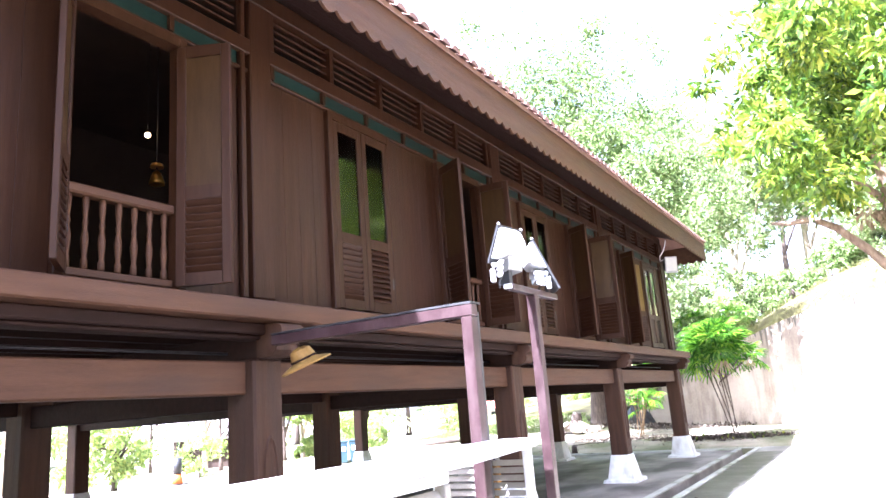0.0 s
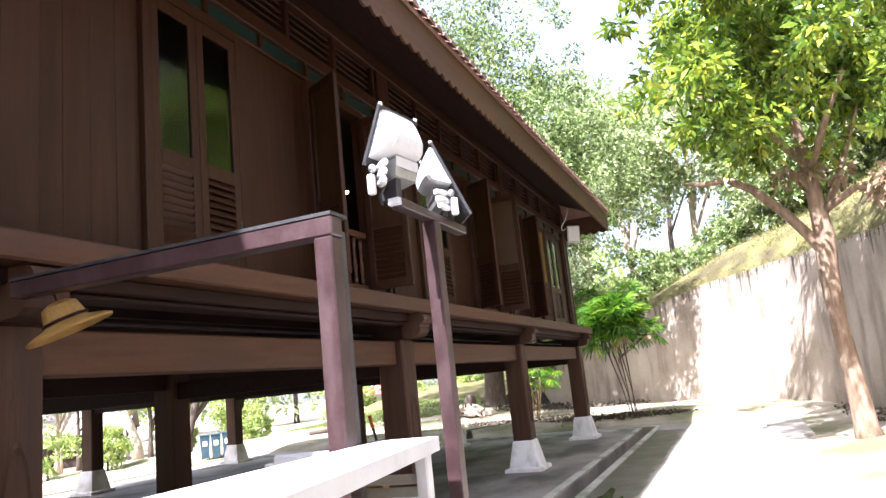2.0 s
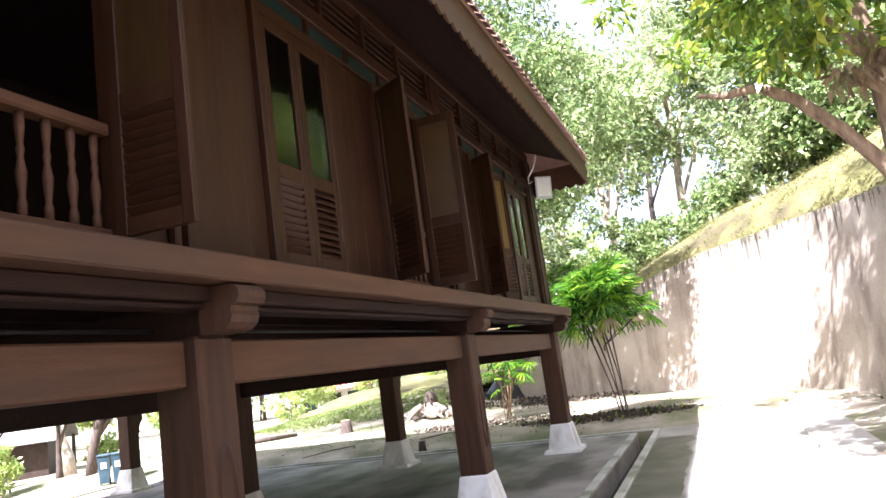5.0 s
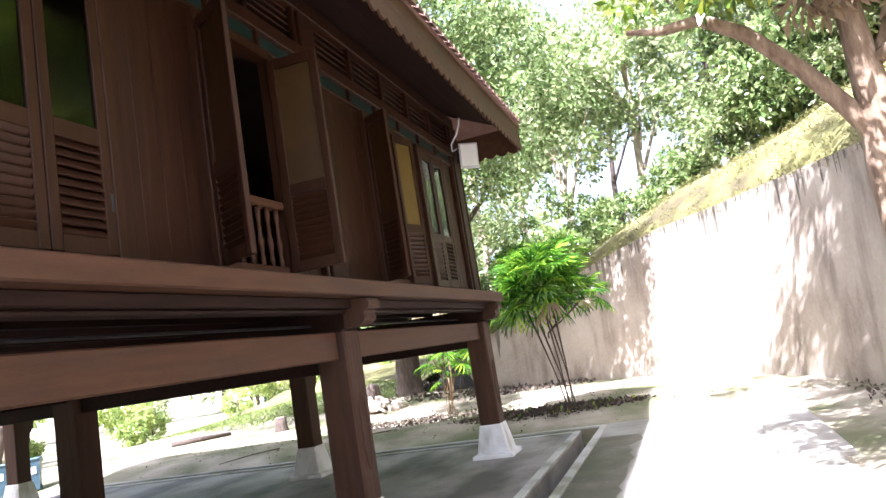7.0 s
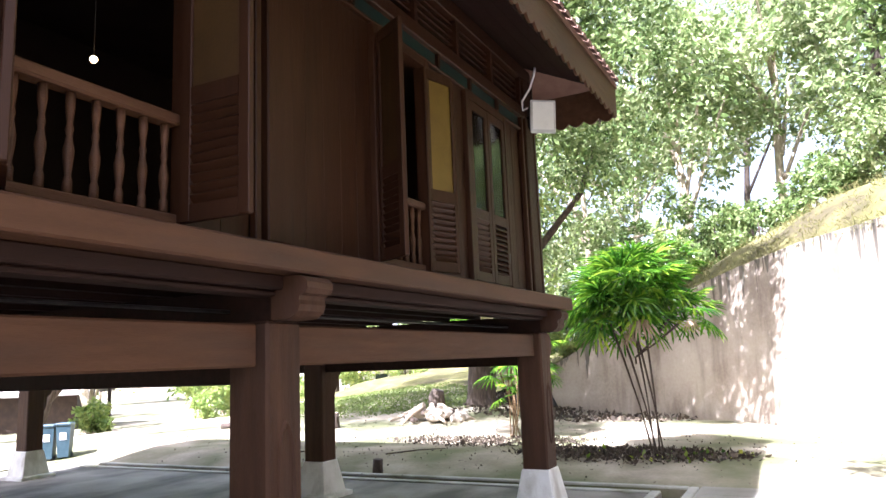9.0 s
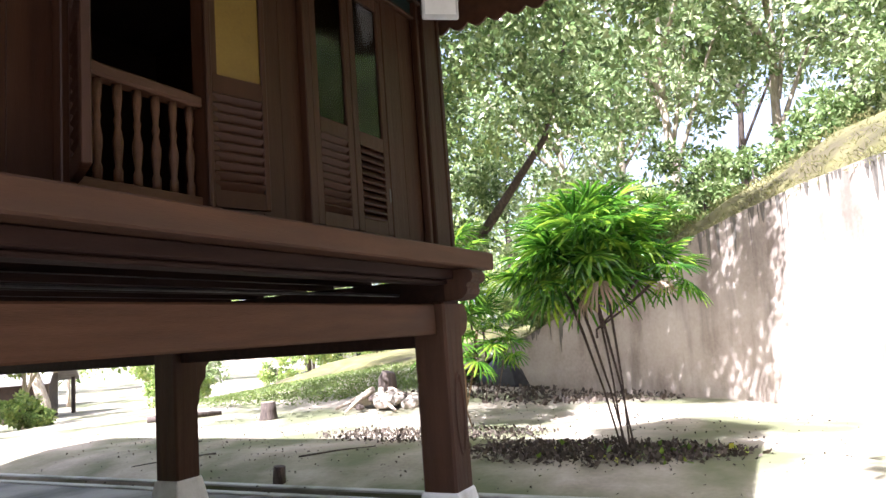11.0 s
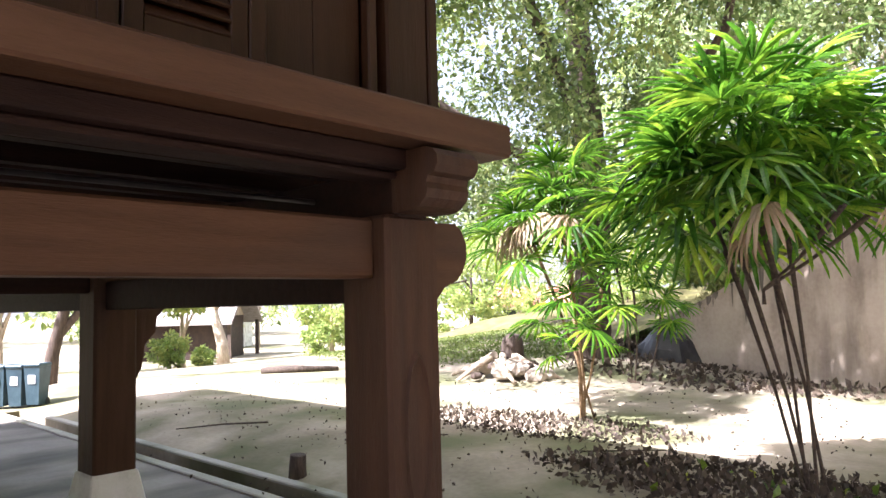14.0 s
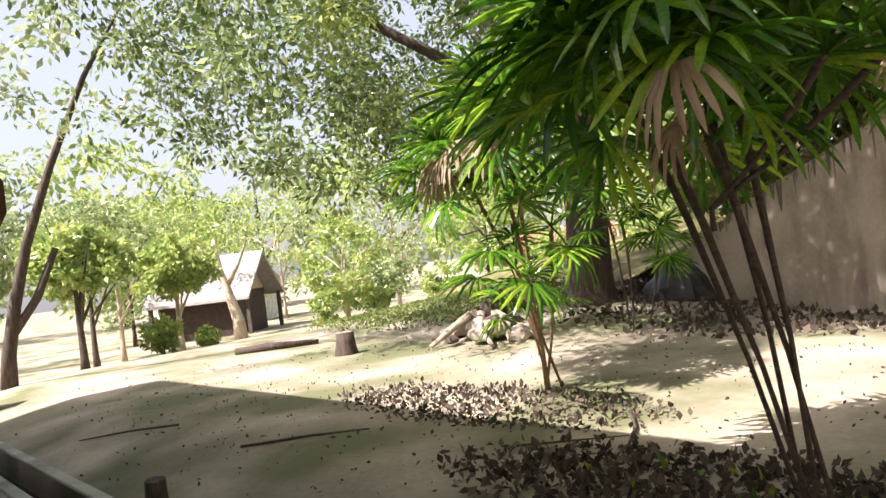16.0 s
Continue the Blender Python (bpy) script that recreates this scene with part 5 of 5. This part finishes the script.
log = thing("fallen_log", "long thin dark log lying across the yard", "log", (-15.2, 23.5, ground_z(-15.2, 23.5) + 0.06))
part("log", tube(bmesh.new(), [(0, 0, 0), (0.5, 0.5, 0.02), (1.1, 1.2, 0.0)], [0.07, 0.08, 0.05], 8), DARKBARK, log)
stump = thing("tree_stump", "short cut tree stump on the earth", "stump", (-11.85, 23.8, ground_z(-11.85, 23.8)))
part("stump", tube(bmesh.new(), [(0, 0, -0.1), (0, 0, 0.05), (0.01, 0, 0.2), (0.01, 0, 0.36)], [0.24, 0.19, 0.16, 0.15], 10), DARKBARK, stump)
part("cut", tube(bmesh.new(), [(0.01, 0, 0.361), (0.01, 0, 0.37)], [0.145, 0.14], 10), PALEBARK, stump, "pale cut top")

st2 = thing("tree_stump", "small dark stump in the thin grass", "stump", (-7.5, 19.08, ground_z(-7.5, 19.08)))
part("stump", tube(bmesh.new(), [(0, 0, -0.05), (0, 0, 0.1), (0.01, 0, 0.22)], [0.09, 0.08, 0.075], 9), DARKBARK, st2)
mound = thing("root_mound", "heap of pale roots and rubble round an old stump", "heap", (-9.7, 24.9, ground_z(-9.7, 24.9)))
for k in range(26):
    rr = random.Random(100 + k)
    a, d = rr.random() * math.tau, rr.random() ** 0.6 * 0.85
    bm = bmesh.new()
    bmesh.ops.create_icosphere(bm, subdivisions=2, radius=0.09 + 0.13 * rr.random())
    for v in bm.verts:
        v.co *= 1 + 0.35 * noise.noise(v.co * 9 + Vector((k, 0, 0)))
        v.co.z *= 0.7
        v.co += Vector((d * math.cos(a), d * math.sin(a) * 0.7, 0.3 * (1 - d)))
    part("clod", bm, RUBBLE if k % 3 else DARKBARK, mound)
for k in range(6):
    a = k * 1.05
    part("root", tube(bmesh.new(), [(0.2 * math.cos(a), 0.2 * math.sin(a), 0.38), (0.6 * math.cos(a), 0.5 * math.sin(a), 0.2), (1.1 * math.cos(a + 0.2), 0.9 * math.sin(a + 0.2), 0.0)], [0.07, 0.055, 0.03], 7), PALEBARK, mound)
part("stump", tube(bmesh.new(), [(0.1, 0.1, 0.2), (0.1, 0.1, 0.55), (0.15, 0.1, 0.72)], [0.22, 0.2, 0.14], 9), DARKBARK, mound)
bucket = thing("bucket", "dark grey plastic bucket at the wall foot", "bucket", (-6.5, 28.2, ground_z(-6.5, 28.2)))
bm = tube(bmesh.new(), [(0, 0, 0), (0, 0, 0.2), (0, 0, 0.42), (0, 0, 0.44), (0, 0, 0.44), (0, 0, 0.1)], [0.18, 0.21, 0.24, 0.255, 0.23, 0.19], 14)
part("pail", bm, BLACKPLASTIC, bucket)
part("rim", tube(bmesh.new(), [(0.25 * math.cos(k * math.tau / 16), 0.25 * math.sin(k * math.tau / 16), 0.435) for k in range(17)], 0.012, 6), BLACKPLASTIC, bucket)


heap = thing("covered_heap", "heap under a black plastic sheet by the wall end", "heap", (-8.3, 28.3, 0.15))
bm = bmesh.new()
bmesh.ops.create_uvsphere(bm, u_segments=20, v_segments=12, radius=1)
for v in bm.verts:
    w = 1 + 0.16 * noise.noise(v.co * 2.3) + 0.05 * noise.noise(v.co * 7)
    v.co = Vector((v.co.x * 0.75 * w, v.co.y * 0.55 * w, max(-0.1, v.co.z * 0.85 * w)))
part("sheet", bm, BLACKPLASTIC, heap)
litter("leaf_litter", "reddish dry leaves banked beside the wall end", -9.3, 28.9, 1.2, 0.7, 1500, 0.12, 39, tall=0.3, lift=0.05)


# ---- bins, cone, pole, shrub by the path ----
def bin_at(x, y, turn):
    z = ground_z(x, y)
    b = thing("wheelie_bin", "blue-grey plastic wheeled bin with a closed lid", "bin", (x, y, z), "bins behind the house")
    b.rotation_euler = (0, 0, radians(turn))
    b.scale = (0.52, 0.6, 0.8)
    v = [(sx * r, sy * r, h) for h, r in ((0.06, 0.20), (0.85, 0.27)) for sx, sy in ((-1, -1), (1, -1), (1, 1), (-1, 1))]
    f = [(0, 3, 2, 1), (4, 5, 6, 7)] + [(k, (k + 1) % 4, 4 + (k + 1) % 4, 4 + k) for k in range(4)]
    part("body", raw("body", v, f, BLUEPLASTIC), BLUEPLASTIC, b)
    part("lid", boxed(-0.29, 0.29, -0.30, 0.28, 0.852, 0.92, 0.02), BLUEPLASTIC, b)
    part("handle", tube(bmesh.new(), [(-0.2, 0.33, 0.84), (0.2, 0.33, 0.84)], 0.018, 6), BLACKPLASTIC, b)
    for s in (-0.2, 0.2):
        part("wheel", tube(bmesh.new(), [(s - 0.025, 0.2, 0.09), (s + 0.025, 0.2, 0.09)], 0.09, 12), BLACKPLASTIC, b)
    part("label", boxed(-0.12, 0.12, -0.262, -0.255, 0.5, 0.68), WHITEPLASTIC, b, "white printed label")


for k in range(3):
    bin_at(-15.75 + 0.24 * k, 18.8 + 0.2 * k, 40)
cone = thing("traffic_cone", "orange and black traffic cone beyond the house", "cone", (-17.0, 13.6, ground_z(-17.0, 13.6)))
part("base", boxed(-0.22, 0.22, -0.22, 0.22, 0, 0.04, 0.01), BLACKPLASTIC, cone)
part("body", tube(bmesh.new(), [(0, 0, 0.04), (0, 0, 0.3)], [0.15, 0.105], 12), ORANGE, cone)
part("sleeve", tube(bmesh.new(), [(0, 0, 0.301), (0, 0, 0.72)], [0.12, 0.11], 12), BLACKPLASTIC, cone)
mast = thing("mast", "tall white metal mast beside the path", "pole", (0.89, 8.0, ground_z(0.89, 8.0)))
part("pole", tube(bmesh.new(), [(0, 0, -0.1), (0, 0, 3.0), (0, 0, 7.5)], [0.06, 0.055, 0.045], 12), WHITEMETAL, mast)
part("base_plate", boxed(-0.14, 0.14, -0.14, 0.14, 0.0, 0.03, 0.005), GREYSTEEL, mast)
tree("shrub", "clipped green shrub on a thin stem beside the mast", (0.74, 6.55, 0.05), 1.75, 0.5, 0.03, MIDLEAF, DARKBARK, 40, 70, 0.09, 71, low=0.5, category="shrub", limbs=5)
barrow = thing("wheelbarrow", "yellow wheelbarrow with orange grips, tipped up beneath the house", "wheelbarrow", (-4.95, 9.05, 0.004))
barrow.rotation_euler = (0, 0, radians(-35))
tv = [(-0.26, -0.02, 0.10), (0.26, -0.02, 0.10), (0.33, 0.10, 0.72), (-0.33, 0.10, 0.72), (-0.20, 0.20, 0.16), (0.20, 0.20, 0.16), (0.25, 0.30, 0.62), (-0.25, 0.30, 0.62)]
tf = [(4, 5, 6, 7), (0, 4, 7, 3), (1, 2, 6, 5), (0, 1, 5, 4), (3, 7, 6, 2)]
part("tray", raw("tray", tv, tf, YELLOWTRAY), YELLOWTRAY, barrow)
part("rim", tube(bmesh.new(), [tv[0], tv[1], tv[2], tv[3], tv[0]], 0.014, 6), YELLOWTRAY, barrow)
for sx in (-1, 1):
    part("shaft", tube(bmesh.new(), [(sx * 0.08, 0.34, 0.05), (sx * 0.22, 0.33, 0.6), (sx * 0.29, 0.26, 1.02)], 0.017, 7), BLACKPLASTIC, barrow)
    part("grip", tube(bmesh.new(), [(sx * 0.29, 0.26, 1.022), (sx * 0.305, 0.235, 1.17)], 0.022, 8), ORANGE, barrow, "orange grip")
    part("leg", tube(bmesh.new(), [(sx * 0.22, 0.33, 0.55), (sx * 0.20, 0.52, 0.62), (sx * 0.20, 0.50, 0.78)], 0.014, 6), BLACKPLASTIC, barrow)
wheel = part("wheel", tube(bmesh.new(), [(-0.045, 0.34, 0.18), (0.045, 0.34, 0.18)], 0.18, 18), BLACKPLASTIC, barrow)
part("hub", tube(bmesh.new(), [(-0.055, 0.34, 0.18), (0.055, 0.34, 0.18)], 0.05, 10), GREYSTEEL, wheel)


# ---- the garden beyond the house ----
hut = thing("pavilion", "small timber pavilion, darkened for shade, with a steep grey shingle roof", "pavilion", (-36.4, 34.2, ground_z(-36.4, 34.2)))
hut.rotation_euler = (0, 0, radians(40))
hut.scale = (1.1, 1.1, 1.1)
part("wall", boxed(-3.2, 0.6, -1.6, 1.6, 0, 2.0), WOODHUT, hut)
part("gable_wall", extrude_profile(bmesh.new(), [(-1.6, 2.0), (1.6, 2.0), (0, 3.5)], "x", 0.55, 0.62), PALEBARK, hut, "pale gable boards")
bm = extrude_profile(bmesh.new(), [(-2.2, 1.75), (0, 3.75), (0, 3.62), (-2.2, 1.62)], "x", -3.6, 1.4)
part("roof", bm, THATCH, hut)
bm = extrude_profile(bmesh.new(), [(2.2, 1.75), (0, 3.75), (0, 3.62), (2.2, 1.62)], "x", -3.6, 1.4)
part("roof", bm, THATCH, hut)
for x, y in ((1.2, -1.9), (1.2, 1.9), (-3.4, -1.9), (-3.4, 1.9)):
    part("post", boxed(x - 0.08, x + 0.08, y - 0.08, y + 0.08, 0, 1.75), DARKBARK, hut)
for k, (x, y, w, h) in enumerate([(-27, 50, 5, 3.0), (-47, 38, 7, 3.4)]):
    z = ground_z(x, y)
    far = thing("garden_house", "low white-walled garden building with a pale roof", "building", (x, y, z), "garden buildings")
    far.rotation_euler = (0, 0, radians(20 + 15 * k))
    part("wall", boxed(-w / 2, w / 2, -1.8, 1.8, -0.2, h * 0.66), PLASTER, far)
    bm = extrude_profile(bmesh.new(), [(-2.3, h * 0.62), (2.3, h * 0.62), (0, h)], "x", -w / 2 - 0.4, w / 2 + 0.4)
    part("roof", bm, THATCH if k % 2 else REDPAINT, far)
    for s in (-0.28, 0.05, 0.3):
        part("window", boxed(w * s - 0.4, w * s + 0.4, -1.83, -1.801, 0.7, h * 0.55), GREEN, far)
GARDEN = [(-21.5, 22.5, 3.6, 1.3, PALELEAF), (-24.5, 21.0, 5.0, 2.2, MIDLEAF), (-23.5, 25.8, 3.4, 1.2, PALELEAF), (-27.5, 24.5, 5.5, 2.4, MIDLEAF), (-31.0, 26.5, 6.5, 2.8, PALELEAF), (-26.5, 34.0, 4.6, 1.9, PALELEAF),
          (-40.0, 30.0, 8.0, 3.6, MIDLEAF), (-42.0, 40.0, 9.0, 4.2, PALELEAF), (-33.0, 42.0, 7.0, 3.2, MIDLEAF), (-26.5, 44.0, 6.5, 3.0, PALELEAF), (-21.0, 46.0, 7.0, 3.2, MIDLEAF), (-16.5, 44.0, 6.0, 2.8, PALELEAF),
          (-30.0, 14.0, 7.0, 3.2, MIDLEAF), (-27.0, 6.0, 6.0, 2.8, PALELEAF), (-31.0, -2.0, 7.0, 3.2, MIDLEAF), (-24.0, 16.5, 3.2, 1.4, PALELEAF), (-38.0, 20.0, 9.0, 4.0, MIDLEAF), (-36.0, 8.0, 9.0, 4.0, PALELEAF), (-22.0, 38.0, 5.0, 2.2, PALELEAF), (-29.0, 37.5, 3.0, 1.6, MIDLEAF)]
for k, (x, y, h, sp, lm) in enumerate(GARDEN):
    tree("tree", "slender pale-barked garden tree in full sun", (x, y, ground_z(x, y)), h, sp, 0.11, lm, PALEBARK if k % 3 else DARKBARK, 70, 60, 0.2, 80 + k, low=0.5 if k < 5 else 0.12, group="garden trees")
for k, (x, y, s) in enumerate([(-19.6, 18.8, 0.9), (-21.8, 24.6, 0.7), (-24.8, 27.2, 0.45), (-20.0, 33.5, 0.9), (-17.0, 36.0, 1.0), (-14.0, 37.0, 1.1), (-22.5, 19.0, 1.2), (-23.0, 9.0, 1.4), (-21.5, 13.5, 1.0), (-26.0, 35.0, 1.0), (-23.5, 31.0, 0.8)]):
    tree("shrub", "rounded yellow-green garden shrub", (x, y, ground_z(x, y)), 1.5 * s, 0.8 * s, 0.04, PALELEAF, DARKBARK, 40, 50, 0.13, 110 + k, low=0.05, category="shrub", group="garden shrubs", limbs=4)
sl = thing("tree", "thin leaning dark-stemmed tree with sparse leaves", "tree", (-17.6, 20.1, ground_z(-17.6, 20.1)))
part("trunk", tube(bmesh.new(), [(0, 0, -0.1), (0.05, 0.05, 0.6), (0.25, 0.2, 1.5), (0.5, 0.45, 2.6), (0.9, 0.9, 4.0), (1.5, 1.5, 5.6), (2.2, 2.2, 7.0)], [0.16, 0.13, 0.11, 0.09, 0.07, 0.05, 0.02], 9), DARKBARK, sl)
part("limb", tube(bmesh.new(), [(0.1, 0.1, 0.9), (0.4, 0.55, 1.6), (0.65, 0.9, 2.5)], [0.09, 0.08, 0.06], 8), DARKBARK, sl)
cs = [(1.5 + random.gauss(0, 1.5), 1.4 + random.gauss(0, 1.5), random.uniform(4.2, 8.0)) for _ in range(40)]
part("crown", leaf_cloud("crown", cs, [0.45] * 40, 45, 0.17, MIDLEAF, seed=77), MIDLEAF, sl)

pt = thing("tree", "leaning pale-trunked tree before the pavilion", "tree", (-31.4, 31.6, ground_z(-31.4, 31.6)))
part("trunk", tube(bmesh.new(), [(0, 0, -0.1), (-0.05, 0, 0.9), (-0.45, -0.1, 2.0), (-0.95, -0.2, 3.2), (-1.2, -0.2, 4.6)], [0.34, 0.26, 0.21, 0.17, 0.09], 10), PALEBARK, pt)
for q in ([(-0.6, -0.1, 2.4), (0.2, 0.2, 3.4), (0.8, 0.4, 4.4)], [(-0.9, -0.2, 3.1), (-1.8, -0.5, 3.9), (-2.4, -0.6, 5.0)]):
    part("limb", tube(bmesh.new(), q, [0.12, 0.08, 0.04], 7), PALEBARK, pt)
g = random.Random(61)
cs = [(-1.0 + g.gauss(0, 1.3), -0.2 + g.gauss(0, 1.3), 5.2 + g.gauss(0, 0.9)) for _ in range(45)]
part("crown", leaf_cloud("crown", cs, [0.5] * 45, 50, 0.2, PALELEAF, seed=62), PALELEAF, pt)

# far woods all round
for k in range(34):
    a = math.tau * k / 34
    x, y = -6 + 66 * math.cos(a), 15 + 66 * math.sin(a)
    tree("far_tree", "tall tree in the far ring of woods", (x, y, -1.5), 15 + 5 * random.random(), 7.5, 0.3, PALELEAF if k % 2 else MIDLEAF, DARKBARK, 80, 30, 0.75, 140 + k, low=0.05, group="far woods", limbs=3)
